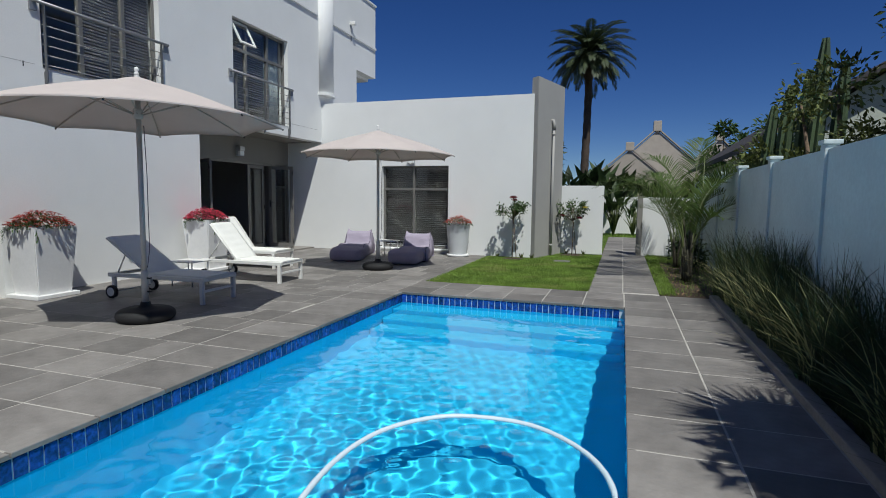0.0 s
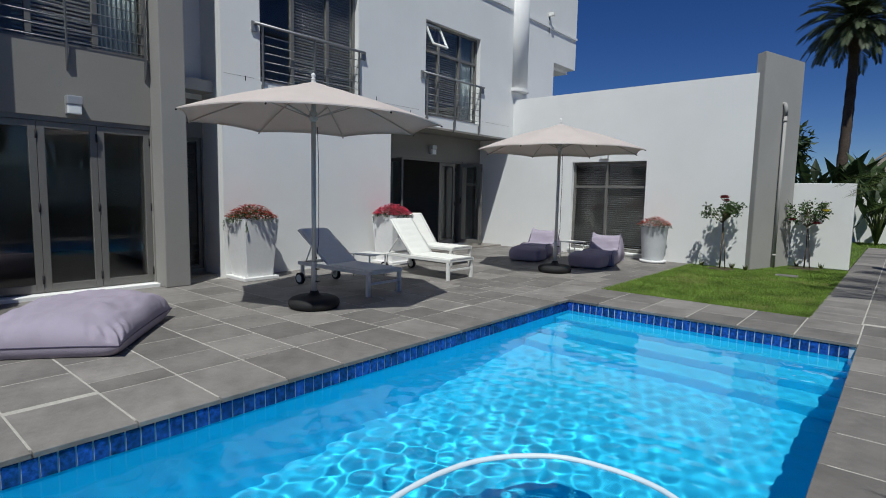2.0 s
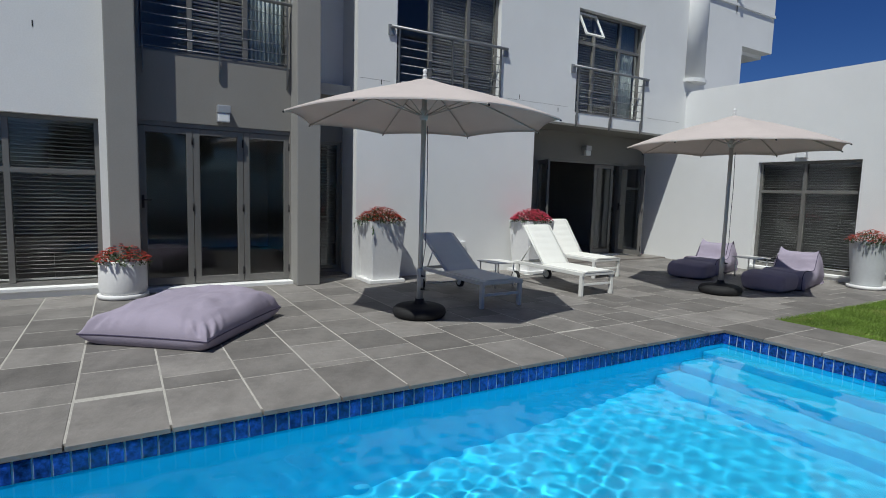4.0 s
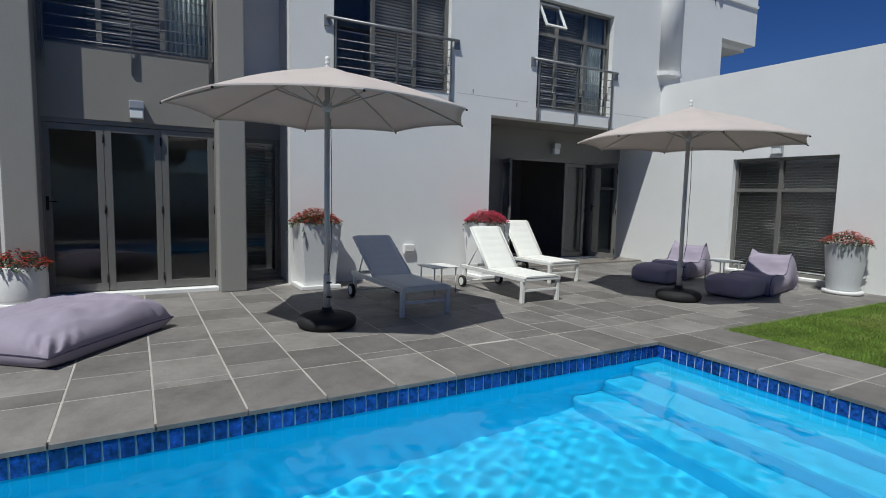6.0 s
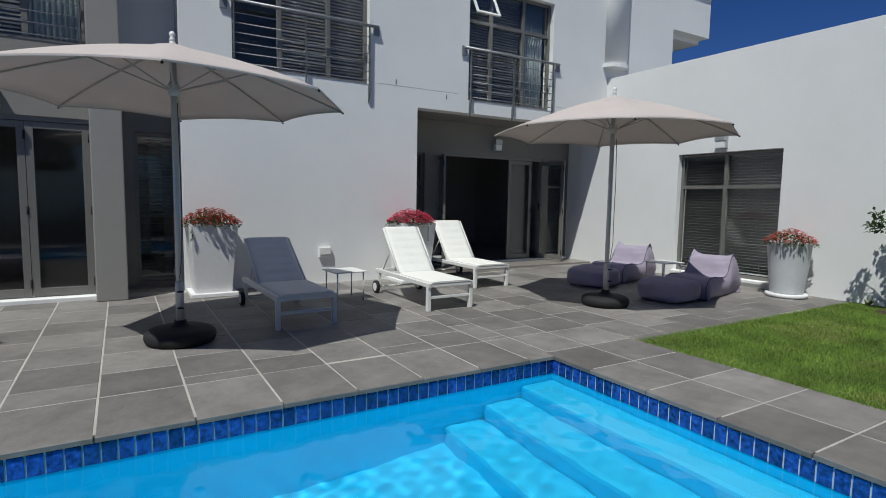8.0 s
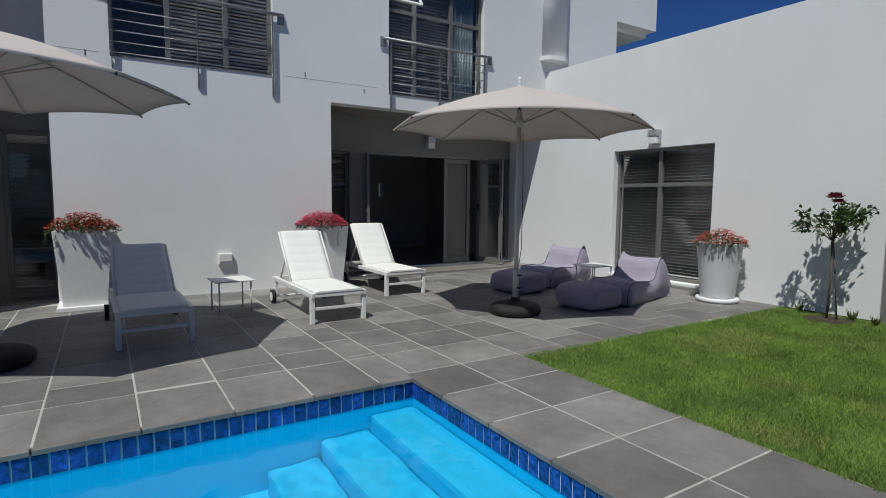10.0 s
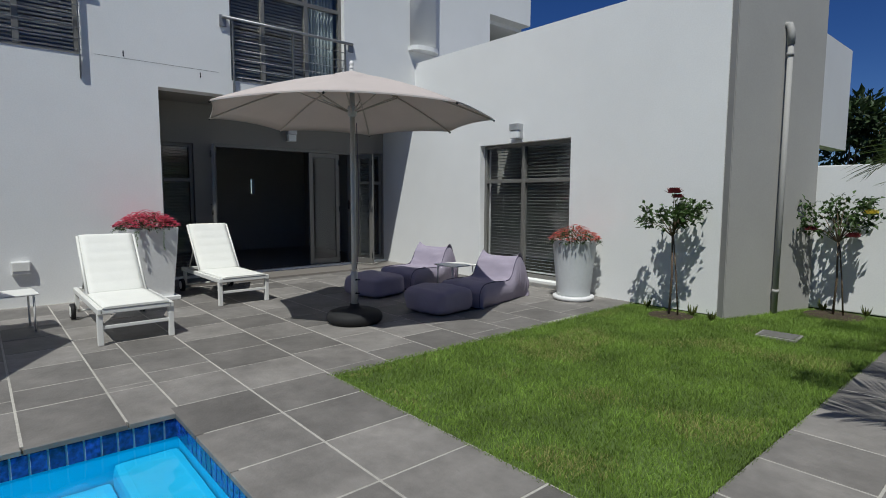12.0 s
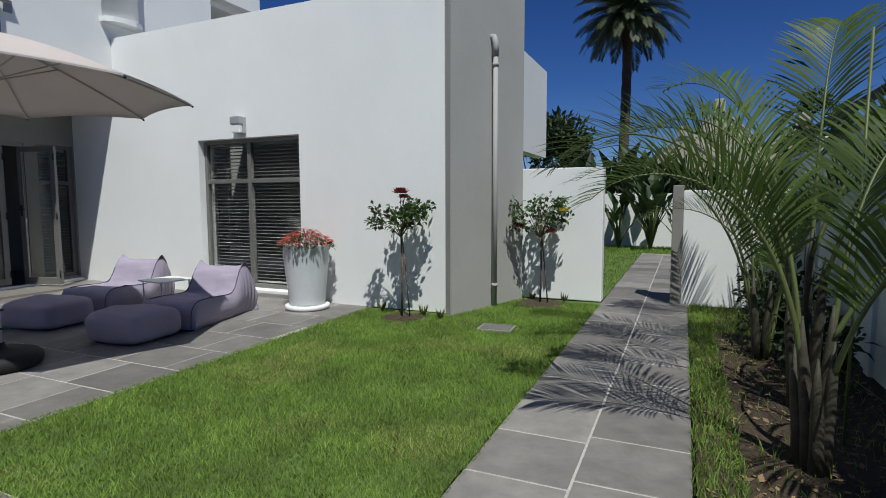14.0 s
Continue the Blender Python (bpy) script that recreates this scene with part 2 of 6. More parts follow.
def wall_mesh(name, mat, axis, at, thick, u0, u1, z0, z1, openings=()):
    """An upright wall with its face at x or y = at, going back by thick (signed), with rectangular openings (u0, u1, z0, z1) through it."""
    us = sorted({u0, u1, *(min(max(o[k], u0), u1) for o in openings for k in (0, 1))})
    zs = sorted({z0, z1, *(min(max(o[k], z0), z1) for o in openings for k in (2, 3))})
    nu, nz = len(us) - 1, len(zs) - 1

    def solid(i, j):
        if not (0 <= i < nu and 0 <= j < nz):
            return False
        cu, cz = (us[i] + us[i + 1]) / 2, (zs[j] + zs[j + 1]) / 2
        return not any(o[0] < cu < o[1] and o[2] < cz < o[3] for o in openings)

    bm = bmesh.new()
    cache = {}

    def v(i, j, d):
        if (i, j, d) not in cache:
            w = at + (thick if d else 0)
            cache[i, j, d] = bm.verts.new((w, us[i], zs[j]) if axis == "x" else (us[i], w, zs[j]))
        return cache[i, j, d]

    for i in range(nu):
        for j in range(nz):
            if not solid(i, j):
                continue
            for d in (0, 1):
                bm.faces.new((v(i, j, d), v(i + 1, j, d), v(i + 1, j + 1, d), v(i, j + 1, d)))
            for di, dj, a, b in ((-1, 0, (i, j), (i, j + 1)), (1, 0, (i + 1, j), (i + 1, j + 1)), (0, -1, (i, j), (i + 1, j)), (0, 1, (i, j + 1), (i + 1, j + 1))):
                if not solid(i + di, j + dj):
                    bm.faces.new((v(*a, 0), v(*b, 0), v(*b, 1), v(*a, 1)))
    return part(name, bm, mat)


# ---- house ----
XM, YE = -7.15, 12.1            # faces of the long wall and of the end wall
TOP = 6.95
WIN_C = (5.20, 7.12, 2.93, 4.75)
WIN_B = (8.87, 10.68, 2.88, 4.75)
WIN_D = (1.77, 3.62, 2.93, 4.75)
WIN_E = (-5.49, -3.79, 0.10, 2.07)
WIN_L = (-1.20, 1.38, 0.12, 2.07)
REC = (7.93, YE + 0.02, 0.0, 2.67)
XR = -8.15                      # back of the door recess

structure(wall_mesh("wall_west", M_WHITE, "x", XM, -0.25, 4.58, 15.2, 0, TOP, [REC, WIN_C, WIN_B, (13.98, 15.2, 0, 4.88)]),
          "smooth white plastered two-storey house wall", "wall")
structure(wall_mesh("wall_west_south", M_WHITE, "x", XM, -0.25, -6.0, 1.46, 0, TOP, [WIN_L]), "smooth white plastered house wall beside the grey columns", "wall")
structure(wall_mesh("wall_west_entry", M_TAUPE, "x", XM, -0.25, 1.77, 3.62, 0, TOP, [(1.785, 3.605, 0.04, 2.10), (1.785, 3.605, 2.93, 4.75)]), "taupe plastered wall panel over the folding doors", "wall")
for n_, (a, b) in enumerate(((1.46, 1.77), (3.62, 3.94))):
    structure(box_part("column_%d" % (n_ + 1), (XM - 0.25, a, 0, -6.85, b, TOP), M_COLUMN, bevel=0.012), "mid grey plastered full-height column", "column")
structure(box_part("wall_niche_upper", (-7.95, 3.94, 2.62, -7.75, 4.58, TOP), M_WHITE), "white plastered niche wall of the upper storey", "wall")
structure(wall_mesh("wall_niche", M_TAUPE, "x", -7.75, -0.2, 3.94, 4.58, 0, 2.62, [(4.06, 4.56, 0.08, 2.06)]), "taupe niche wall between column and house wall", "wall")
structure(box_part("wall_niche_side", (-7.95, 4.58, 0, XM - 0.25, 4.8, TOP), M_WHITE), "white plastered return of the house wall", "wall")
structure(box_part("wall_niche_return", (-7.95, 3.74, 0, XM - 0.25, 3.94, TOP), M_TAUPE), "taupe plastered return beside the column", "wall")

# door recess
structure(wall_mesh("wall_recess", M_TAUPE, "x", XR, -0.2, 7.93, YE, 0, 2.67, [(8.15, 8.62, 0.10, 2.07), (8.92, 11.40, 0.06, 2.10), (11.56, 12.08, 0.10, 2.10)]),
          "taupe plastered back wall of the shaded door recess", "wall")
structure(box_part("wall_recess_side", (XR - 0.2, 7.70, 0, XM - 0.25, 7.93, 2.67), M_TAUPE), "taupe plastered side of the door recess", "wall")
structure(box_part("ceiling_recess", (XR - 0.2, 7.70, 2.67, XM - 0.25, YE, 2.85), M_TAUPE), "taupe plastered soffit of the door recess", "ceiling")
structure(box_part("recess_step", (XR - 0.22, 7.93, -0.02, XR + 0.10, YE, 0.06), M_WHITE, bevel=0.008), "pale plastered door step in the recess", "step")
structure(box_part("entry_step", (XM - 0.2, 1.77, -0.02, -7.03, 3.62, 0.045), M_WHITE, bevel=0.008), "white plastered door step", "step")

# end building and roofs
structure(wall_mesh("wall_north", M_WHITE, "y", YE, 0.25, -8.35, -1.83, 0, 3.62, [WIN_E]), "smooth white plastered single-storey end wall", "wall")
structure(box_part("roof_north", (-7.15, YE + 0.25, 3.2, -2.033, 16.8, 3.45), M_ROOFGREY), "flat grey roof of the end building", "roof")
structure(wall_mesh("wall_north_east", M_WHITE, "x", -1.833, -0.2, YE + 0.25, 16.8, 0, 3.62, [(13.7, 16.8, 0, 2.05)]), "white plastered side wall of the end building", "wall")
structure(box_part("roof_main", (-14, -6, TOP, XM + 0.03, 15.23, TOP + 0.06), M_WHITE, bevel=0.01), "white flat parapet roof of the house", "roof")
structure(box_part("upper_soffit", (-11, 13.98, 4.80, XM - 0.25, 15.2, 4.88), M_WHITE), "white soffit under the overhanging upper storey", "ceiling")
structure(box_part("upper_end_wall", (-11, 15.0, 4.88, XM - 0.25, 15.2, TOP), M_WHITE), "white end wall of the upper storey", "wall")
bm = bmesh.new()
box(bm, XM, 4.58, 5.70, XM + 0.035, 11.93, 5.76)
box(bm, XM, 12.57, 5.70, XM + 0.035, 15.2, 5.76)
structure(part("trim", bm, M_WHITE), "narrow white string course on the upper wall", "trim")

bm = bmesh.new()
for y0, y1 in ((4.62, 5.1), (7.25, 8.7), (10.8, 11.9)):
    box(bm, XM - 0.01, y0, 2.958, XM + 0.0012, y1, 2.962)
structure(part("plaster_joint", bm, M_TAUPE), "hairline plaster joint between the storeys", "trim")

# rounded flue on the wall, with its foot
flue = structure(thing("flue", pose(XM, 12.25, 0), "white plastered rounded flue on the upper wall", "flue"), "", "")
bm = bmesh.new()
prof = [(-0.02, 0.26), (0.08, 0.26), (0.15, 0.20), (0.19, 0.10), (0.20, 0.0), (0.19, -0.10), (0.15, -0.20), (0.08, -0.26), (-0.02, -0.26)]
lo = [bm.verts.new((x, y, 3.86)) for x, y in prof]
hi = [bm.verts.new((x, y, TOP - 0.01)) for x, y in prof]
for k in range(len(prof) - 1):
    bm.faces.new((lo[k], lo[k + 1], hi[k + 1], hi[k])).smooth = True
bm.faces.new(lo)
bm.faces.new(hi)
part("shaft", bm, M_WHITE, flue)
bm = bmesh.new()
prof = [(-0.02, 0.30), (0.10, 0.30), (0.19, 0.22), (0.235, 0.10), (0.24, 0.0), (0.235, -0.10), (0.19, -0.22), (0.10, -0.30), (-0.02, -0.30)]
lo = [bm.verts.new((x, y, 3.82)) for x, y in prof]
hi = [bm.verts.new((x, y, 3.89)) for x, y in prof]
for k in range(len(prof) - 1):
    bm.faces.new((lo[k], lo[k + 1], hi[k + 1], hi[k]))
bm.faces.new(lo)
bm.faces.new(hi)
part("foot_ledge", bm, M_WHITE, flue)

# inside of the house, dim behind the glass
structure(box_part("interior_floor", (-12.0, -6, -0.02, XM - 0.25, 15, 0.03), M_INFLOOR), "dark interior floor", "floor")
structure(box_part("interior_ceiling", (-12.0, -6, 2.70, XR - 0.2, 15, 2.88), M_INSIDE), "plain interior ceiling slab", "ceiling")
structure(wall_mesh("interior_back_wall", M_INSIDE, "x", -12.0, -0.2, -6, 15.2, 0, TOP, [(11.0, 11.10, 1.34, 1.68)]), "plain interior back wall", "wall")
structure(box_part("interior_north_wall", (-12.0, 12.36, 0, -8.36, 12.5, TOP), M_INSIDE), "plain interior north wall", "wall")
structure(box_part("upper_north_wall", (-12.0, 13.8, 2.89, -7.405, 13.97, 4.79), M_INSIDE), "plain upper north wall", "wall")
structure(box_part("interior_partition", (-12.0, 4.4, 0, -7.95, 4.5, TOP), M_INSIDE), "plain interior partition", "wall")
structure(box_part("interior_partition_north", (-12.0, 7.5, 2.88, -7.4, 7.6, TOP), M_INSIDE), "plain upper interior partition", "wall")
structure(box_part("house_south_wall", (-12.0, -6.2, 0, XM, -6.0, TOP), M_WHITE), "white end wall of the house", "wall")
structure(box_part("interior_slab_west", (-8.35, -6, 2.70, XM - 0.25, 7.70, 2.86), M_INSIDE), "plain floor slab edge between storeys", "ceiling")
structure(box_part("north_room_back", (-8.35, 15.0, 0, -2.03, 15.2, 3.2), M_INSIDE), "plain back wall of the end room", "wall")

# angled fin wall, low garden wall, overhang
FOOT = [(-1.90, 12.18), (-1.73, 12.03), (-1.31, 13.40), (-1.48, 13.52)]
bm = bmesh.new()
lo = [bm.verts.new((x, y, -0.05)) for x, y in FOOT]
hi = [bm.verts.new((x, y, 3.98)) for x, y in FOOT]
for k in range(4):
    bm.faces.new((lo[k], lo[(k + 1) % 4], hi[(k + 1) % 4], hi[k]))
bm.faces.new(lo)
bm.faces.new(hi)
bmesh.ops.bevel(bm, geom=list(bm.edges), offset=0.01, segments=2, affect="EDGES")
fin = structure(part("fin_wall", bm, M_PALEGREY), "pale grey plastered angled fin wall", "wall")
FIN_SIDE = pose(-1.73, 12.03, 0, 0, 0, -17)
structure(box_part("garden_wall", (-1.42, 13.45, 0, -0.33, 13.62, 1.65), M_WHITE, bevel=0.012), "low white plastered garden wall", "wall")
structure(box_part("carport_back", (-3.2, 13.7, 0, -3.0, 16.8, 3.2), M_TAUPE), "taupe back wall under the overhang", "wall")


# ---- windows, doors, blinds ----


def slat_mesh(length):
    """One venetian slat along y, tilted, shallow arc in section."""
    bm = bmesh.new()
    w = 0.045
    sec = [(-w / 2, -0.010), (0, 0.004), (w / 2, 0.010)]
    a = [bm.verts.new((x, 0, z)) for x, z in sec] + [bm.verts.new((x, 0, z - 0.002)) for x, z in sec[::-1]]
    b = [bm.verts.new((v.co.x, length, v.co.z)) for v in a]
    for k in range(6):
        bm.faces.new((a[k], a[(k + 1) % 6], b[(k + 1) % 6], b[k]))
    bm.faces.new(a[::-1])
    bm.faces.new(b)
    return finish(bm, "slat", M_BLIND)


def blind(length, height, m, pitch=0.046, tilt=0.0):
    """A venetian blind: head rail, slats, bottom rail and cords; local y runs along the window, z down from the head."""
    t = thing("venetian_blind", m, "pale grey venetian blind lowered behind the glass", "blind", "venetian blinds")
    box_part("head_rail", (-0.025, 0, -0.05, 0.025, length, 0), M_BLIND, t)
    box_part("bottom_rail", (-0.02, 0, -height, 0.02, length, -height + 0.02), M_BLIND, t)
    me = slat_mesh(length)
    k = int((height - 0.08) / pitch)
    for i in range(k):
        s = new("slat", me)
        s.parent = t
        s.matrix_basis = pose(0, 0, -0.075 - i * pitch, 0, tilt, 0)
    for f in (0.18, 0.82):
        bm = bmesh.new()
        tube(bm, [(0.026, f * length, -height + 0.02), (0.026, f * length, -0.02)], 0.0015, 4)
        part("cord", bm, M_BLIND, t)
    return t


def window(name, label, m, width, height, uprights=(), bars=(), frame_w=0.05, mat=None):
    """A fixed window in its own plane: local y along, z up, x outwards. uprights, bars: fractions of width and height."""
    mat = mat or M_ALU
    w = thing(name, m, label, "window", "", "structure")
    bm = bmesh.new()
    d = 0.03
    box(bm, -d, 0, 0, d, frame_w, height, 0.004)
    box(bm, -d, width - frame_w, 0, d, width, height, 0.004)
    box(bm, -d, frame_w, 0, d, width - frame_w, frame_w, 0.004)
    box(bm, -d, frame_w, height - frame_w, d, width - frame_w, height, 0.004)
    part("window_frame", bm, mat, w)
    ys = [frame_w] + [u * width for u in uprights] + [width - frame_w]
    zs = [frame_w] + [b * height for b in bars] + [height - frame_w]
    for u in uprights:
        box_part("mullion", (-d + 0.003, u * width - 0.03, frame_w, d + 0.006, u * width + 0.03, height - frame_w), mat, w, 0.004)
    for b in bars:
        for y0, y1 in zip(ys, ys[1:]):
            box_part("transom", (-d + 0.003, y0, b * height - 0.028, d + 0.004, y1, b * height + 0.028), mat, w, 0.004)
    for y0, y1 in zip(ys, ys[1:]):
        for z0, z1 in zip(zs, zs[1:]):
            p = box_part("pane", (-0.004, y0, z0, 0.002, y1, z1), M_GLASS, w)
            p.visible_shadow = False
    return w


def faces_x(x, y, z):
    return pose(x, y, z)


def faces_south(x, y, z):
    """Local y along +x, local x out towards -y."""
    return pose(x, y, z, 0, 0, -90)


# upper windows in the long wall
window("window_1", "grey aluminium upper window with blinds", faces_x(-7.28, 5.20, 2.93), 1.92, 1.82, (0.33, 0.69), (), mat=M_ALULIGHT)
blind(1.22, 1.74, pose(-7.36, 5.86, 4.72), tilt=14)
window("window_2", "grey aluminium upper window with blinds and curtain", faces_x(-7.28, 8.87, 2.88), 1.81, 1.87, (0.28, 0.66), (0.70,), mat=M_ALULIGHT)
blind(1.15, 1.80, pose(-7.36, 8.90, 4.72), tilt=14)
window("window_3", "grey aluminium upper window over the entry", faces_x(-7.28, 1.77, 2.93), 1.85, 1.82, (0.33, 0.69), (), mat=M_ALULIGHT)
blind(0.78, 1.74, pose(-7.36, 2.26, 4.72), tilt=14)
window("window_4", "large grey aluminium ground-floor window with blinds", faces_x(-7.28, -1.20, 0.12), 2.58, 1.95, (0.33, 0.66), (0.68,))
blind(2.5, 1.86, pose(-7.36, -1.16, 2.04), tilt=14)
window("window_5", "narrow aluminium niche window with blinds", faces_x(-7.83, 4.06, 0.08), 0.50, 1.98, (), ())
blind(0.42, 1.9, pose(-7.90, 4.10, 2.03), tilt=14)
window("window_6", "narrow aluminium window in the door recess", faces_x(-8.24, 8.15, 0.10), 0.47, 1.97, (), (0.72,))
blind(0.40, 1.88, pose(-8.31, 8.185, 2.04), tilt=14)
window("window_7", "narrow aluminium window beside the folding door", faces_x(-8.24, 11.56, 0.10), 0.52, 2.0, (), (0.72,), mat=M_ALULIGHT)
blind(0.45, 1.9, pose(-8.31, 11.595, 2.06), tilt=14)
window("window_8", "tall aluminium window with blinds in the end wall", faces_south(-5.49, YE + 0.13, 0.10), 1.70, 1.97, (0.47,), (0.72,))
blind(1.62, 1.88, faces_south(-5.45, YE + 0.21, 2.04), tilt=14)
structure(box_part("sill", (-5.52, YE - 0.03, 0.055, -3.76, YE + 0.16, 0.098), M_WHITE, bevel=0.006), "white plastered window sill", "sill")
structure(box_part("sill", (XM - 0.12, -1.23, 0.075, XM + 0.03, 1.40, 0.118), M_WHITE, bevel=0.006), "white plastered window sill", "sill")

# open awning sash in the second upper window
sash = thing("awning_sash", pose(-7.24, 8.92, 4.70, 0, -28, 0), "pale aluminium awning sash propped open", "window sash")
bm = bmesh.new()
for q in ((-0.015, 0, -0.5, 0.015, 0.035, 0), (-0.015, 0.43, -0.5, 0.015, 0.465, 0), (-0.015, 0.035, -0.035, 0.015, 0.43, 0), (-0.015, 0.035, -0.5, 0.015, 0.43, -0.465)):
    box(bm, *q)
part("sash_frame", bm, M_WHITEMETAL, sash)
p_ = box_part("pane", (-0.003, 0.035, -0.465, 0.003, 0.43, -0.035), M_GLASS, sash)
p_.visible_shadow = False


def curtain(m, width, height, folds=9):
    """A hanging sheer curtain with soft folds; local y along, z up."""
    bm = bmesh.new()
    n = folds * 8
    rows = []
    for z in (0, height):
        rows.append([bm.verts.new((0.03 * math.sin(2 * math.pi * folds * i / n + 0.4 * math.sin(i)), width * i / n, z)) for i in range(n + 1)])
    for i in range(n):
        bm.faces.new((rows[0][i], rows[0][i + 1], rows[1][i + 1], rows[1][i])).smooth = True
    ob = part("curtain", bm, M_CURTAIN)
    sol = ob.modifiers.new("thickness", "SOLIDIFY")
    sol.thickness = 0.004
    ob.matrix_basis = m
    return tagged(ob, "grey-green sheer curtain hanging behind the glass", "curtain", "curtains")


curtain(pose(-7.38, 10.08, 2.92), 0.52, 1.8)
curtain(pose(-7.37, 3.07, 2.96), 0.5, 1.75)


def leaf(name, m, width, height, handle=True, label="grey aluminium glazed folding door leaf"):
    """A glazed door leaf; local y along, z up, x outwards."""
    t = thing(name, m, label, "door", "folding door leaves", "structure")
    s, d = 0.075, 0.022
    bm = bmesh.new()
    box(bm, -d, 0, 0, d, s, height, 0.004)
    box(bm, -d, width - s, 0, d, width, height, 0.004)
    box(bm, -d, s, 0, d, width - s, s + 0.02, 0.004)
    box(bm, -d, s, height - s, d, width - s, height, 0.004)
    part("leaf_frame", bm, M_ALULIGHT, t)
    p = box_part("pane", (-0.004, s, s + 0.02, 0.003, width - s, height - s), M_GLASS, t)
    p.visible_shadow = False
    if handle:
        bm = bmesh.new()
        box(bm, d, 0.02, 0.98, d + 0.012, 0.05, 1.14, 0.004)
        tube(bm, [(d + 0.01, 0.035, 1.08), (d + 0.045, 0.035, 1.08), (d + 0.045, 0.13, 1.08)], 0.008, 6)
        part("door_handle", bm, M_BLACKP, t)
    for z in (0.15, height / 2, height - 0.15):
        bm = bmesh.new()
        tube(bm, [(d + 0.005, width - 0.005, z - 0.05), (d + 0.005, width - 0.005, z + 0.05)], 0.011, 6)
        part("hinge", bm, M_BLACKP, t)
    return t


# entry: three closed leaves
bm = bmesh.new()
box(bm, -7.26, 1.77, 2.045, -7.17, 3.62, 2.10)
structure(part("door_frame_1", bm, M_ALULIGHT), "grey aluminium door frame", "door frame")
for k in range(3):
    leaf("door_1", pose(-7.21, 1.780 + k * 0.610, 0.055), 0.605, 1.985, handle=(k == 0))

# recess: open folding doors
bm = bmesh.new()
box(bm, -8.27, 8.92, 2.045, -8.17, 11.40, 2.10)
box(bm, -8.27, 8.92, 0.062, -8.17, 8.96, 2.045)
box(bm, -8.27, 11.36, 0.062, -8.17, 11.40, 2.045)
structure(part("door_frame_2", bm, M_ALU), "grey aluminium door frame", "door frame")
leaf("door_2", pose(-8.20, 8.945, 0.068, 0, 0, -110), 0.60, 1.97, label="grey aluminium glazed leaf standing open")
leaf("door_2", pose(-8.21, 10.55, 0.068, 0, 0, 0), 0.60, 1.97, handle=False, label="grey aluminium glazed leaf, closed")
leaf("door_2", pose(-8.18, 11.33, 0.068, 0, 0, -74), 0.60, 1.97, label="grey aluminium glazed leaf folded outwards")


def railing(m, width):
    """A steel French balcony: local y along, z up from the window sill, x outwards."""
    t = thing("balcony_railing", m, "brushed steel balcony railing with thin rods", "railing", "balcony railings")
    bm = bmesh.new()
    tube(bm, [(0.05, -0.12, 0.82), (0.05, width + 0.12, 0.82)], 0.022, 10)
    part("handrail", bm, M_STEEL, t)
    for y in (-0.10, width + 0.10):
        bm = bmesh.new()
        box(bm, 0.002, y - 0.045, 0.70, 0.03, y + 0.045, 0.85, 0.003)
        part("end_plate", bm, M_STEEL, t)
    for y in (0.02, width / 2, width - 0.02):
        bm = bmesh.new()
        vs = [(0.025, 0.80), (0.065, 0.80), (0.065, -0.14), (0.035, -0.24), (0.002, -0.28), (0.002, -0.05), (0.025, -0.03)]
        a = [bm.verts.new((x, y - 0.006, z)) for x, z in vs]
        b = [bm.verts.new((x, y + 0.006, z)) for x, z in vs]
        for k in range(len(vs)):
            bm.faces.new((a[k], a[(k + 1) % 7], b[(k + 1) % 7], b[k]))
        bm.faces.new(a)
        bm.faces.new(b[::-1])
        part("post", bm, M_DARKSTEEL, t)
    for k in range(6):
        bm = bmesh.new()
        tube(bm, [(0.018, 0.0, 0.05 + 0.125 * k), (0.018, width, 0.05 + 0.125 * k)], 0.006, 6)
        part("rod", bm, M_STEEL, t)
    return t


railing(pose(XM, 5.20, 2.93), 1.92)
railing(pose(XM, 8.87, 2.88), 1.81)
railing(pose(XM, 1.83, 2.93), 1.75)


def wall_lamp(m):
    t = thing("wall_lamp", m, "square grey outdoor wall lamp, unlit", "lamp", "wall lamps")
    box_part("back_box", (0, -0.075, 0.0, 0.06, 0.075, 0.21), M_LAMPBODY, t, 0.01)
    box_part("hood", (0.06, -0.08, 0.11, 0.13, 0.08, 0.21), M_LAMPBODY, t, 0.012)
    box_part("diffuser", (0.06, -0.07, 0.0, 0.12, 0.07, 0.11), M_LAMPGLASS, t, 0.012, "milky diffuser")
    return t


wall_lamp(pose(XM, 2.74, 2.14))
wall_lamp(pose(XR, 10.18, 2.20))
wall_lamp(pose(-4.70, YE, 2.12, 0, 0, -90))

# small wall fittings
sock = thing("socket_box", pose(XM, 6.42, 0.38), "white weatherproof socket box on the wall", "socket")
box_part("box", (0, -0.09, 0, 0.05, 0.09, 0.15), M_POTWHITE, sock, 0.01)
box_part("lid", (0.05, -0.08, 0.04, 0.06, 0.08, 0.14), M_WHITEMETAL, sock, 0.004)
cctv = thing("security_camera", pose(XM, 13.64, 5.98), "small security camera on a thin conduit", "camera")
box_part("body", (0, -0.05, 0, 0.16, 0.05, 0.09), M_WHITEMETAL, cctv, 0.015)
bm = bmesh.new()
tube(bm, [(0.015, 0, 0), (0.015, 0, -0.42)], 0.012, 6)
part("conduit", bm, M_DARKSTEEL, cctv)
for y_, z_ in ((7.55, 2.98), (8.45, 2.85), (0.8, 3.0), (4.95, 2.9)):
    wv = tagged(box_part("weep_hole", (XM - 0.02, y_, z_, XM + 0.003, y_ + 0.012, z_ + 0.07), M_BLACKP), "dark narrow weep slot in the wall", "vent", "weep slots")

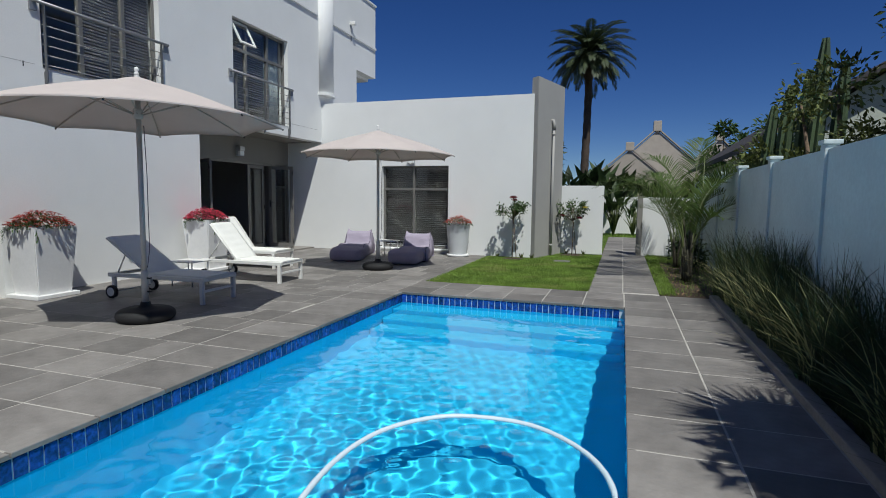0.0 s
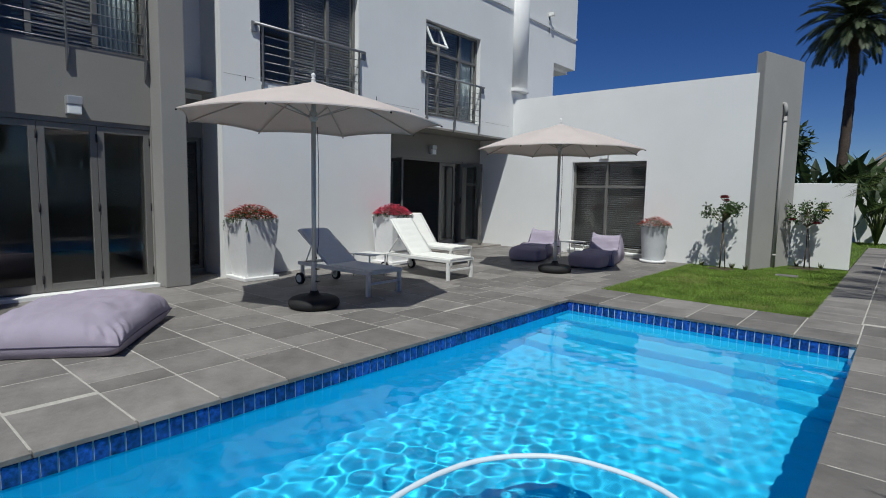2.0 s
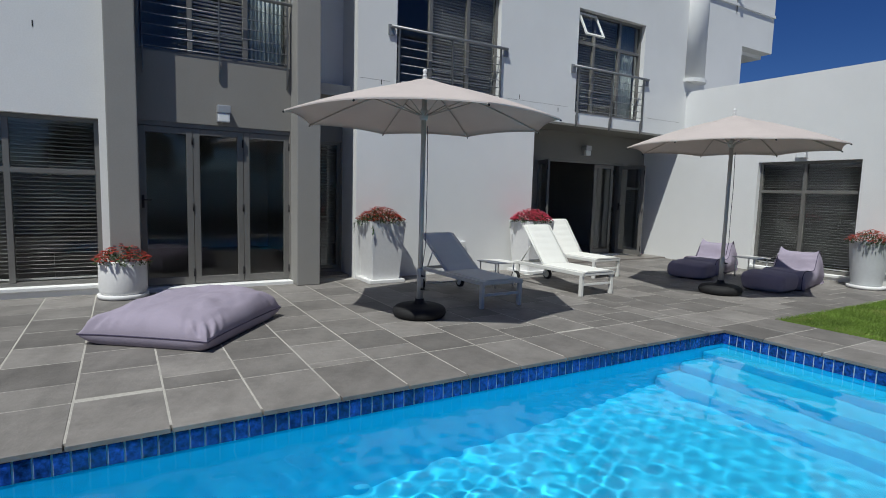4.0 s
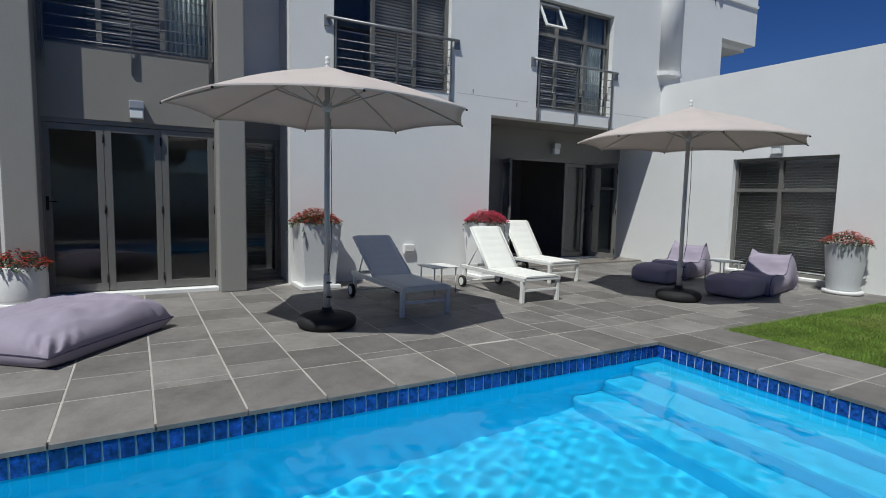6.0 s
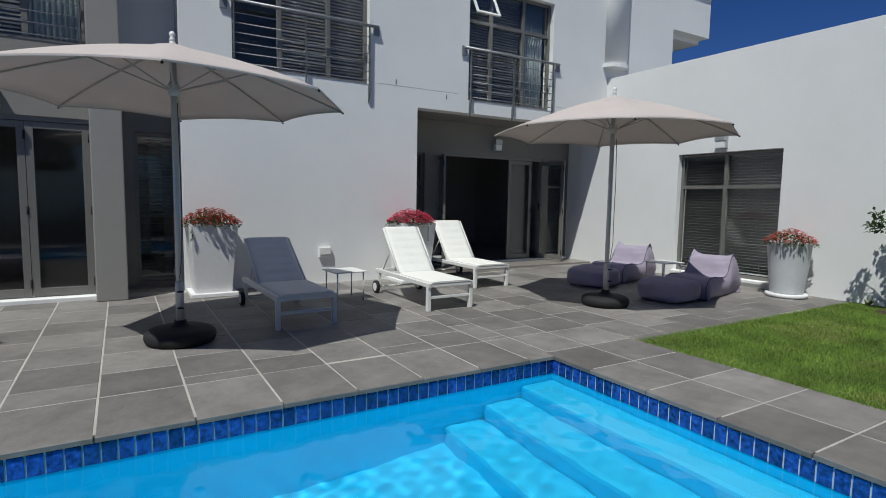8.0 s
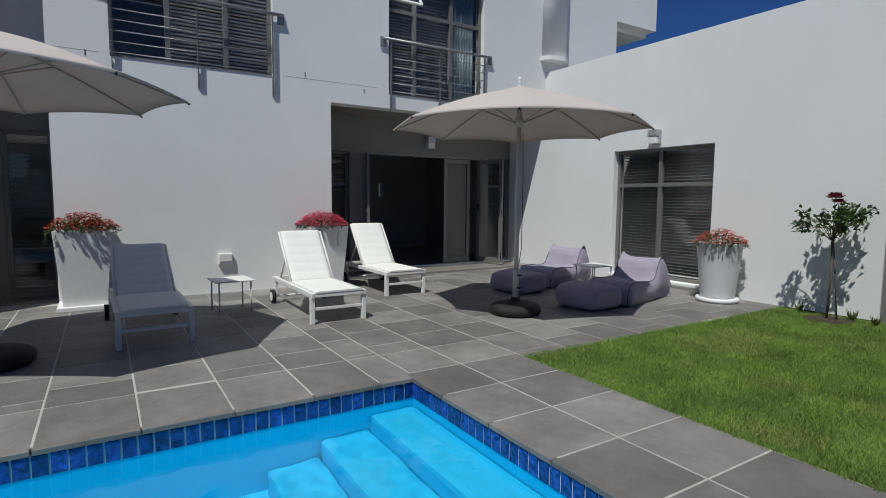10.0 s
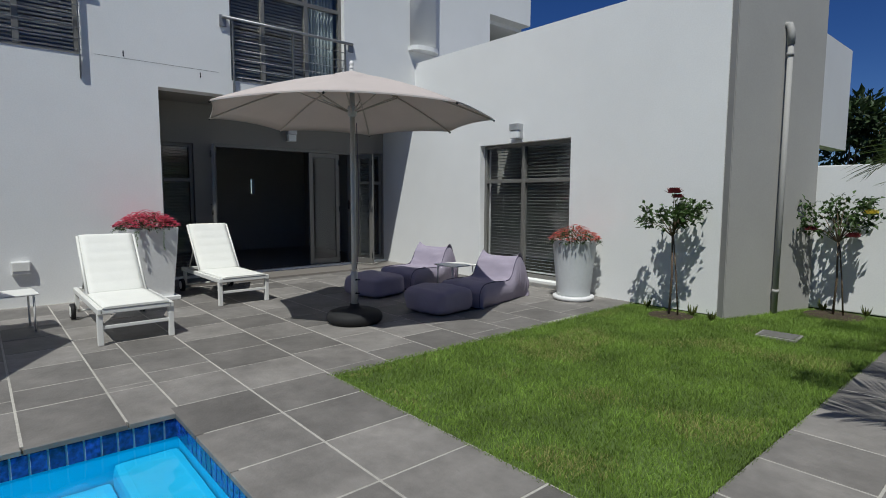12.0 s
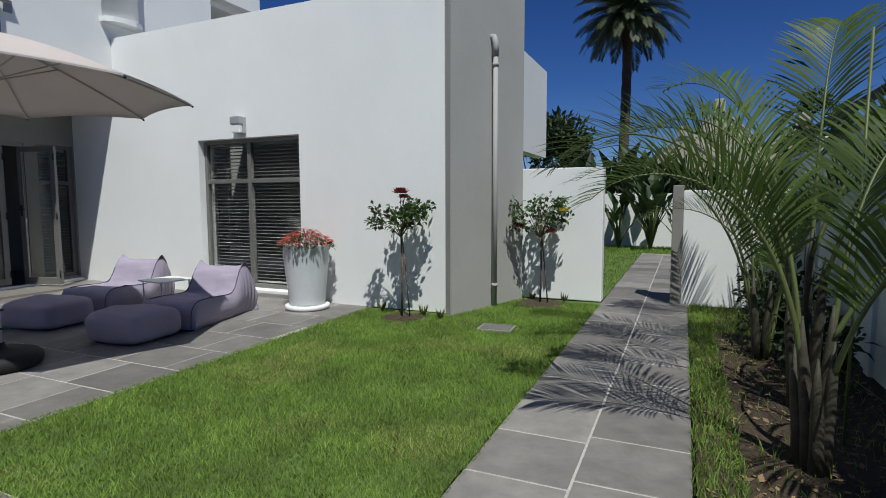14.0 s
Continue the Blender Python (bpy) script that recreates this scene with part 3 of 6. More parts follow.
# downpipe on the fin wall
pipe = thing("downpipe", FIN_SIDE @ pose(0.0, 0.74, 0), "pale grey downpipe strapped to the fin wall", "downpipe")
bm = bmesh.new()
tube(bm, [(0.055, 0, 0.0), (0.055, 0, 2.98)], 0.029, 12)
part("pipe", bm, M_PALEGREY, pipe)
bm = bmesh.new()
tube(bm, [(0.055, 0, 2.9), (0.055, 0, 3.04), (0.03, 0, 3.11), (-0.03, 0, 3.12)], 0.038, 12)
part("elbow", bm, M_PALEGREY, pipe)
for z_ in (0.25, 2.80):
    bm = bmesh.new()
    tube(bm, [(0.055, 0, z_ - 0.02), (0.055, 0, z_ + 0.02)], 0.036, 12)
    part("clip", bm, M_PALEGREY, pipe)

# ---- pool ----
PX0, PX1, PY0, PY1 = -2.785, 0.195, 0.55, 6.90
WATER = -0.145
pool = structure(thing("pool", pose(0, 0, 0), "sky-blue painted swimming pool with steps", "pool"), "", "")
bm = bmesh.new()
DEEP = -1.15
vs = [bm.verts.new(c) for c in ((PX0, PY0, -0.03), (PX1, PY0, -0.03), (PX1, PY1, -0.03), (PX0, PY1, -0.03))]
vb = [bm.verts.new(c) for c in ((PX0, PY0, DEEP - 0.25), (PX1, PY0, DEEP - 0.25), (PX1, PY1, DEEP + 0.25), (PX0, PY1, DEEP + 0.25))]
for k in range(4):
    bm.faces.new((vs[k], vs[(k + 1) % 4], vb[(k + 1) % 4], vb[k]))
bm.faces.new(vb)
part("basin", bm, M_POOL, pool).cycles.is_caustics_receiver = True
for k, (y, z) in enumerate(((6.55, -0.30), (6.20, -0.52), (5.85, -0.74))):
    bm = bmesh.new()
    box(bm, PX0 + 0.002, y, DEEP, PX1 - 0.002, PY1 - 0.002 if k == 0 else (6.55, 6.20)[k - 1], z, 0.05)
    part("pool_step", bm, M_POOL, pool).cycles.is_caustics_receiver = True

NX, NY = 210, 440
xs = np.linspace(PX0 + 0.003, PX1 - 0.003, NX)
ys = np.linspace(PY0 + 0.003, PY1 - 0.003, NY)
gx, gy = np.meshgrid(xs, ys, indexing="ij")
gz = np.zeros_like(gx)
th = 0.7
rng = np.random.default_rng(5)
lively = np.exp(-((gx + 1.35) / 1.15) ** 2 - ((gy - 2.7) / 1.35) ** 2)      # stirred water over the cleaner
for lam, amp in ((0.55, 0.0004), (0.43, 0.0004), (0.34, 0.0004), (0.27, 0.0004), (0.38, 0.0004)):
    th += 2.39996
    k = 2 * math.pi / lam
    gz += amp * np.sin(k * (math.cos(th) * gx + math.sin(th) * gy) + rng.uniform(0, 6.28) + 0.8 * np.sin(1.7 * gx + 2.1 * gy))
for lam, amp in ((0.22, 0.0006), (0.17, 0.0005), (0.20, 0.0006), (0.145, 0.00045), (0.12, 0.00035), (0.13, 0.0004), (0.16, 0.00045), (0.105, 0.0003)):
    th += 2.39996
    k = 2 * math.pi / lam
    gz += amp * (0.42 + 1.0 * lively) * np.sin(k * (math.cos(th) * gx + math.sin(th) * gy) + rng.uniform(0, 6.28) + 1.3 * np.sin(2.9 * gx + 3.7 * gy))
verts = np.stack([gx, gy, WATER + gz], -1).reshape(-1, 3)
idx = np.arange(NX * NY).reshape(NX, NY)
faces = np.stack([idx[:-1, :-1], idx[1:, :-1], idx[1:, 1:], idx[:-1, 1:]], -1).reshape(-1, 4)
water = raw("water", verts, faces, M_WATER, None, True)
water.cycles.is_caustics_caster = True
structure(water, "clear rippled blue pool water", "water")

# ---- ground ----
GZ = -0.05


def ring_sheet(name, mat, x0, y0, x1, y1, z):
    """A flat sheet with the pool's opening left out."""
    bm = bmesh.new()
    X = [x0, PX0 - 0.02, PX1 + 0.02, x1]
    Y = [y0, PY0 - 0.02, PY1 + 0.02, y1]
    g = [[bm.verts.new((x, y, z)) for y in Y] for x in X]
    for i in range(3):
        for j in range(3):
            if (i, j) != (1, 1):
                bm.faces.new((g[i][j], g[i + 1][j], g[i + 1][j + 1], g[i][j + 1]))
    return part(name, bm, mat)


structure(ring_sheet("ground", M_GROUND, -600, -600, 600, 900, GZ), "bare brown ground with thin grass", "ground")
bm = bmesh.new()
box(bm, -7.5, -4.0, -0.045, PX0 - 0.022, 7.93, -0.0022)
box(bm, -7.5, 7.93, -0.045, -2.78, YE, -0.0022)
box(bm, -8.15, 7.93, -0.045, -7.5, YE, -0.0022)
box(bm, PX0 - 0.022, PY1 + 0.022, -0.045, 1.26, 7.93, -0.0022)
box(bm, PX1 + 0.022, -4.0, -0.045, 1.26, PY1 + 0.022, -0.0022)
box(bm, PX0 - 0.022, -4.0, -0.045, PX1 + 0.022, PY0 - 0.022, -0.0022)
box(bm, -0.322, 7.93, -0.045, 0.637, 20.3, -0.0022)
structure(part("paving_bed", bm, M_GROUT), "pale cement joints under the slate paving", "paving")


# ---- umbrellas ----
def umbrella(m, turn, ZT):
    """Octagonal market umbrella on a weighted foot."""
    t = thing("patio_umbrella", m, "open beige octagonal patio umbrella on a silver pole", "umbrella", "umbrellas")
    R, ZE = 1.40, 2.05
    ang = [radians(turn + 45 * k) for k in range(8)]

    def surf(f, u, k):
        """A point of panel k: f from the crown to the hem, u across the panel."""
        a, b = ang[k], ang[(k + 1) % 8]
        p = (1 - u) * Vector((math.cos(a), math.sin(a), 0)) + u * Vector((math.cos(b), math.sin(b), 0))
        sag = 4 * u * (1 - u)
        rr = R * f * (1 - 0.016 * sag * f)
        z = ZT - (ZT - ZE) * (0.66 * f + 0.34 * f * f) + 0.022 * sag * f - 0.02 * math.sin(math.pi * f) * sag
        return Vector((p.x * rr, p.y * rr, z))

    bm = bmesh.new()
    NF, NU = 10, 8
    f0 = 0.10
    for k in range(8):
        g = [[bm.verts.new(surf(f0 + (1 - f0) * i / NF, j / NU, k)) for j in range(NU + 1)] for i in range(NF + 1)]
        for i in range(NF):
            for j in range(NU):
                bm.faces.new((g[i][j], g[i + 1][j], g[i + 1][j + 1], g[i][j + 1])).smooth = True
        hem = [bm.verts.new(v.co + Vector((0, 0, -0.012))) for v in g[NF]]
        for j in range(NU):
            bm.faces.new((g[NF][j], hem[j], hem[j + 1], g[NF][j + 1]))
    bmesh.ops.remove_doubles(bm, verts=bm.verts, dist=0.0008)
    canopy = part("canopy", bm, M_CANOPY, t)
    canopy.modifiers.new("cloth", "SOLIDIFY").thickness = 0.003
    bm = bmesh.new()
    rim, mid = [], []
    apex = bm.verts.new((0, 0, ZT + 0.022))
    for k in range(16):
        a = radians(turn) + 2 * math.pi * k / 16
        r = 0.33 if k % 2 == 0 else 0.295
        rim.append(bm.verts.new((r * math.cos(a), r * math.sin(a), ZT - 0.090 + (0.0 if k % 2 == 0 else 0.012))))
        mid.append(bm.verts.new((0.15 * math.cos(a), 0.15 * math.sin(a), ZT - 0.022)))
    for k in range(16):
        q = (k + 1) % 16
        bm.faces.new((rim[k], rim[q], mid[q], mid[k]))
        bm.faces.new((mid[k], mid[q], apex))
    vent = part("vent_cap", bm, M_CANOPY, t)
    vent.modifiers.new("cloth", "SOLIDIFY").thickness = 0.003
    bm = bmesh.new()
    lathe(bm, [(0.020, ZT + 0.03), (0.023, ZT + 0.055), (0.013, ZT + 0.065), (0.023, ZT + 0.08), (0.024, ZT + 0.092), (0.016, ZT + 0.108), (0.005, ZT + 0.114)], 12)
    part("finial", bm, M_POTWHITE, t)
    bm = bmesh.new()
    lathe(bm, [(0.026, 0.06), (0.026, ZT + 0.03)], 16)
    part("pole", bm, M_UMBPOLE, t)
    bm = bmesh.new()
    lathe(bm, [(0.034, 0.14), (0.034, 0.50), (0.030, 0.52)], 16)
    sleeve = part("sleeve", bm, M_UMBPOLE, t)
    for z in (0.30, 0.44):
        bm = bmesh.new()
        tube(bm, [(0.03, 0, z), (0.065, 0, z)], 0.008, 6)
        tube(bm, [(0.065, -0.025, z), (0.065, 0.025, z)], 0.007, 6)
        part("knob", bm, M_BLACKP, sleeve)
    bm = bmesh.new()
    lathe(bm, [(0.036, 2.06), (0.046, 2.08), (0.046, 2.15), (0.034, 2.17)], 16)
    part("runner", bm, M_UMBPOLE, t)
    bm = bmesh.new()
    lathe(bm, [(0.045, ZT - 0.09), (0.06, ZT - 0.07), (0.06, ZT - 0.02), (0.03, ZT)], 16)
    part("hub", bm, M_UMBPOLE, t)
    for k in range(8):
        a = ang[k]
        c, s = math.cos(a), math.sin(a)
        ribpts = []
        for i in range(9):
            f = 0.03 + 0.97 * i / 8
            p = surf(max(f, 0.02), 0.0, k)
            ribpts.append((p.x, p.y, p.z - 0.016))
        bm = bmesh.new()
        tube(bm, ribpts, 0.008, 6)
        rib = part("rib", bm, M_RIB, t)
        bm = bmesh.new()
        tube(bm, [ribpts[-1], (1.412 * c, 1.412 * s, ribpts[-1][2] - 0.008)], 0.009, 6)
        part("rib_tip", bm, M_BLACKP, rib)
        bm = bmesh.new()
        p = surf(0.42, 0.0, k)
        tube(bm, [(0.05 * c, 0.05 * s, 2.11), (p.x, p.y, p.z - 0.02)], 0.0065, 6)
        part("strut", bm, M_RIB, rib)
    bm = bmesh.new()
    tube(bm, [(0.045, 0.02, 2.0), (0.058, 0.025, 1.5), (0.05, 0.03, 1.1), (0.062, 0.02, 0.75), (0.045, 0.0, 0.55)], 0.004, 5)
    part("pull_cord", bm, M_PIPING, t)
    bm = bmesh.new()
    lathe(bm, [(0.25, 0.0), (0.275, 0.02), (0.285, 0.05), (0.28, 0.085), (0.255, 0.11), (0.21, 0.125), (0.09, 0.135), (0.055, 0.155), (0.045, 0.19)], 40)
    part("base", bm, M_BLACKP, t, "black weighted foot")
    return t


umbrella(pose(-4.59, 4.30, 0), 38, 2.465)
umbrella(pose(-4.11, 8.94, 0), 5, 2.485)


# ---- sun loungers ----
def lounger(m, bx, bz):
    """Foot end at the origin, head towards -x."""
    t = thing("sun_lounger", m, "white sling sun lounger, back raised, on wheels", "lounger", "sun loungers")
    W = 0.278
    for s in (-1, 1):
        bm = bmesh.new()
        box(bm, -1.42, s * W - 0.02, 0.27, 0.04, s * W + 0.02, 0.32, 0.006)
        part("side_rail", bm, M_WHITEMETAL, t)
        bm = bmesh.new()
        box(bm, -0.025, s * W - 0.022, 0.0, 0.025, s * W + 0.022, 0.27, 0.006)
        part("leg", bm, M_WHITEMETAL, t)
        bm = bmesh.new()
        box(bm, -1.36, s * W - 0.018, 0.10, -1.31, s * W + 0.018, 0.27, 0.005)
        part("rear_leg", bm, M_WHITEMETAL, t)
        bm = bmesh.new()
        tube(bm, [(-1.335, s * (W + 0.022), 0.085), (-1.335, s * (W + 0.062), 0.085)], 0.082, 20)
        wheel = part("wheel", bm, M_BLACKP, t, "black rubber wheel")
        bm = bmesh.new()
        tube(bm, [(-1.335, s * (W + 0.018), 0.085), (-1.335, s * (W + 0.066), 0.085)], 0.055, 16)
        part("rim", bm, M_WHITEMETAL, wheel, "white wheel rim")
    bm = bmesh.new()
    box(bm, 0.0, -W, 0.275, 0.04, W, 0.315, 0.006)
    part("cross_bar", bm, M_WHITEMETAL, t)
    for q in ((-1.42, -W, 0.275, -1.38, W, 0.315), (-0.015, -W, 0.14, 0.015, W, 0.17)):
        box_part("cross_bar", q, M_WHITEMETAL, t, 0.004)
    bm = bmesh.new()
    tube(bm, [(-1.335, -W, 0.085), (-1.335, W, 0.085)], 0.012, 8)
    part("axle", bm, M_WHITEMETAL, t)

    def pad(name, p0, p1, rows):
        """A quilted sling pad between two lines."""
        a, b = Vector((p0[0], 0, p0[1])), Vector((p1[0], 0, p1[1]))
        d = (b - a)
        nrm = Vector((-d.z, 0, d.x)).normalized()
        if nrm.z < 0:
            nrm = -nrm
        n_, w_ = rows * 6, 10
        top, bot = [], []
        bm = bmesh.new()
        for i in range(n_ + 1):
            f = i / n_
            puff = 0.013 + 0.004 * abs(math.sin(math.pi * f * rows))
            row_t, row_b = [], []
            for j in range(w_ + 1):
                y = (-W + 0.02 + (2 * W - 0.04) * j / w_) * (1 if name == "seat" else 0.93)
                e = min(j, w_ - j) / w_ * 8
                q = puff * min(1, 0.45 + e)
                row_t.append(bm.verts.new(a + d * f + nrm * q + Vector((0, y, 0))))
                row_b.append(bm.verts.new(a + d * f - nrm * 0.006 + Vector((0, y, 0))))
            top.append(row_t)
            bot.append(row_b)
        for i in range(n_):
            for j in range(w_):
                bm.faces.new((top[i][j], top[i + 1][j], top[i + 1][j + 1], top[i][j + 1])).smooth = True
                bm.faces.new((bot[i][j], bot[i][j + 1], bot[i + 1][j + 1], bot[i + 1][j])).smooth = True
            for j in (0, w_):
                bm.faces.new((top[i][j], top[i + 1][j], bot[i + 1][j], bot[i][j]))
        for i in (0, n_):
            for j in range(w_):
                bm.faces.new((top[i][j], top[i][j + 1], bot[i][j + 1], bot[i][j]))
        return part(name, bm, M_SLING, t)

    pad("seat", (0.045, 0.325), (-0.80, 0.325), 7)
    pad("backrest", (-0.80, 0.325), (bx, bz), 6)
    for s in (-1, 1):
        bm = bmesh.new()
        tube(bm, [(-0.80, s * W * 0.91, 0.315), (bx, s * W * 0.91, bz - 0.01)], 0.014, 8)
        part("back_tube", bm, M_WHITEMETAL, t)
        bm = bmesh.new()
        tube(bm, [(-0.8 + (bx + 0.8) * 0.6, s * (W - 0.06), 0.31 + (bz - 0.33) * 0.6), (-1.34, s * (W - 0.06), 0.31)], 0.009, 6)
        part("prop", bm, M_WHITEMETAL, t)
    return t


lounger(pose(-4.62, 5.405, 0, 0, 0, 1.5), -1.46, 0.76)
lounger(pose(-4.72, 7.085, 0, 0, 0, 0), -1.27, 0.87)
lounger(pose(-5.80, 8.445, 0, 0, 0, 0.5), -1.24, 0.90)


def side_table(m):
    t = thing("side_table", m, "small square white metal side table", "table", "side tables")
    box_part("tabletop", (-0.21, -0.21, 0.345, 0.21, 0.21, 0.36), M_WHITEMETAL, t, 0.006)
    for sx in (-1, 1):
        for sy in (-1, 1):
            bm = bmesh.new()
            tube(bm, [(sx * 0.17, sy * 0.17, 0), (sx * 0.17, sy * 0.17, 0.347)], 0.009, 8)
            part("leg", bm, M_WHITEMETAL, t)
    return t


side_table(pose(-5.85, 6.25, 0, 0, 0, 4))
side_table(pose(-4.85, 11.0, 0, 0, 0, -6))


# ---- bean bags ----
def spow(v, e):
    return math.copysign(abs(v) ** e, v)


def soft_body(name, m, w, d, h, top, label, category, group, seed, wrinkle=0.010, e1=0.42, e2=0.38, seam=0.0, nu=56, nv=28, mat=None):
    """A sagging cushion: local x across, y along, z up. top(v) is the height along y, v from -1 to 1."""
    t = thing(name, m, label, category, group)
    rnd = random.Random(seed)
    off = Vector((rnd.uniform(0, 50), rnd.uniform(0, 50), 0))
    bm = bmesh.new()
    rows = []
    for i in range(nv + 1):
        phi = -math.pi / 2 + math.pi * i / nv
        row = []
        for j in range(nu):
            th = 2 * math.pi * j / nu
            cx, cy = spow(math.cos(th), e2), spow(math.sin(th), e2)
            cp, sp = spow(math.cos(phi), e1), spow(math.sin(phi), e1)
            x, y = cx * cp, cy * cp
            z = (sp + 1) / 2
            bulge = 1.0
            if seam and abs(z - 0.5) < 0.12 and cp > 0.98:
                bulge += seam * (1 - abs(z - 0.5) / 0.12)
            p = Vector((x * w / 2 * bulge, y * d / 2 * bulge, z * h * top(y)))
            nz_ = noise.noise(p * 4.0 + off) * 0.6 + noise.noise(Vector((p.x * 5, p.y * 14, p.z * 9)) + off) * 0.5
            k = wrinkle * nz_ * min(1, z * 4)
            outward = Vector((x, y, (z - 0.5) * 1.6))
            if outward.length:
                p += outward.normalized() * k
            p.z = max(p.z, 0.002)
            row.append(bm.verts.new(p))
        rows.append(row)
    for i in range(nv):
        for j in range(nu):
            bm.faces.new((rows[i][j], rows[i][(j + 1) % nu], rows[i + 1][(j + 1) % nu], rows[i + 1][j])).smooth = True
    bmesh.ops.remove_doubles(bm, verts=bm.verts, dist=0.0005)
    part("cover", bm, mat or M_LILAC, t)
    return t


def bag_chair(m, seed):
    """A bean-bag lounge chair facing -y, with pleated side gussets."""
    prof = [(-0.60, 0.03), (-0.59, 0.20), (-0.50, 0.28), (-0.28, 0.28), (-0.05, 0.26), (0.10, 0.26), (0.17, 0.32), (0.23, 0.44), (0.29, 0.515), (0.37, 0.535), (0.45, 0.495), (0.52, 0.30), (0.51, 0.03)]
    t = thing("bean_bag_chair", m, "lilac canvas bean-bag lounge chair with dark piping", "bean bag", "bean bag chairs")
    rnd = random.Random(seed)
    off = Vector((rnd.uniform(0, 50), 0, 0))
    bm = bmesh.new()
    W, n = 0.27, 26
    # refined profile
    fine = []
    for (a, b), (c, d) in zip(prof, prof[1:]):
        for q in range(4):
            f = q / 4
            fine.append((a + (c - a) * f, b + (d - b) * f))
    fine.append(prof[-1])
    sm = list(fine)
    for _ in range(3):
        sm = [sm[0]] + [tuple((sm[k - 1][i] + 2 * sm[k][i] + sm[k + 1][i]) / 4 for i in (0, 1)) for k in range(1, len(sm) - 1)] + [sm[-1]]
    grid = []
    for i, (y, z) in enumerate(sm):
        row = []
        for j in range(n + 1):
            u = -1 + 2 * j / n
            x = W * u * (1 + 0.05 * (1 - z / 0.64))
            dip = -0.035 * (1 - u * u) * max(0.0, min(1.0, (0.22 - y) / 0.1)) if y > -0.3 else 0.0
            dip += 0.055 * abs(u) ** 7 * max(0, 1 - abs(y - 0.38) / 0.12)
            p = Vector((x, y, z + dip))
            k = 0.022 * noise.noise(p * 5 + off) + 0.017 * noise.noise(Vector((p.x * 6, p.y * 18, p.z * 18)) + off)
            p += Vector((0, -0.3 * k, k))
            row.append(bm.verts.new(p))
        grid.append(row)
    for i in range(len(sm) - 1):
        for j in range(n):
            bm.faces.new((grid[i][j], grid[i + 1][j], grid[i + 1][j + 1], grid[i][j + 1])).smooth = True
    part("top_panel", bm, M_LILAC, t)
    for s in (-1, 1):
        bm = bmesh.new()
        lv = 7
        cols = []
        for i, (y, z) in enumerate(sm):
            edge = s * W * (1 + 0.05 * (1 - z / 0.64))
            col = []
            for q in range(lv + 1):
                f = q / lv
                pleat = 0.016 * math.sin(i * 1.9) * max(0, (y - 0.12)) / 0.38 * math.sin(math.pi * f)
                bow = 0.05 * math.sin(math.pi * f) ** 0.7
                zz = z * (1 - f) + 0.004 * f
                p = Vector((edge + s * (bow + pleat), y * (1 - 0.02 * f), zz))
                p += Vector((s * 0.010 * noise.noise(p * 7 + off), 0, 0))
                col.append(bm.verts.new(p))
            cols.append(col)
        for i in range(len(sm) - 1):
            for q in range(lv):
                bm.faces.new((cols[i][q], cols[i + 1][q], cols[i + 1][q + 1], cols[i][q + 1])).smooth = True
        part("side_gusset", bm, M_LILAC, t)
        bm = bmesh.new()
        tube(bm, [(s * W * (1 + 0.05 * (1 - z / 0.64)), y, z + 0.001) for y, z in sm], 0.0045, 6)
        part("piping", bm, M_PIPING, t, "dark corded piping")
    bm = bmesh.new()
    box(bm, -W * 0.98, -0.57, 0.001, W * 0.98, 0.49, 0.02)
    part("bottom", bm, M_PIPING, t)
    return t


def round_top(y):
    return 1.0 - 0.10 * y * y


bag_chair(pose(-4.10, 10.84, 0, 0, 0, 13), 3)
bag_chair(pose(-5.62, 11.0, 0, 0, 0, 15), 4)
OTT = "dusky lilac canvas bean-bag footstool"
soft_body("footstool", pose(-3.98, 9.95, 0, 0, 0, 6), 0.64, 0.58, 0.29, round_top, OTT, "bean bag", "footstools", 11, 0.034)
soft_body("footstool", pose(-5.28, 9.97, 0, 0, 0, 12), 0.66, 0.58, 0.29, round_top, OTT, "bean bag", "footstools", 12, 0.034)


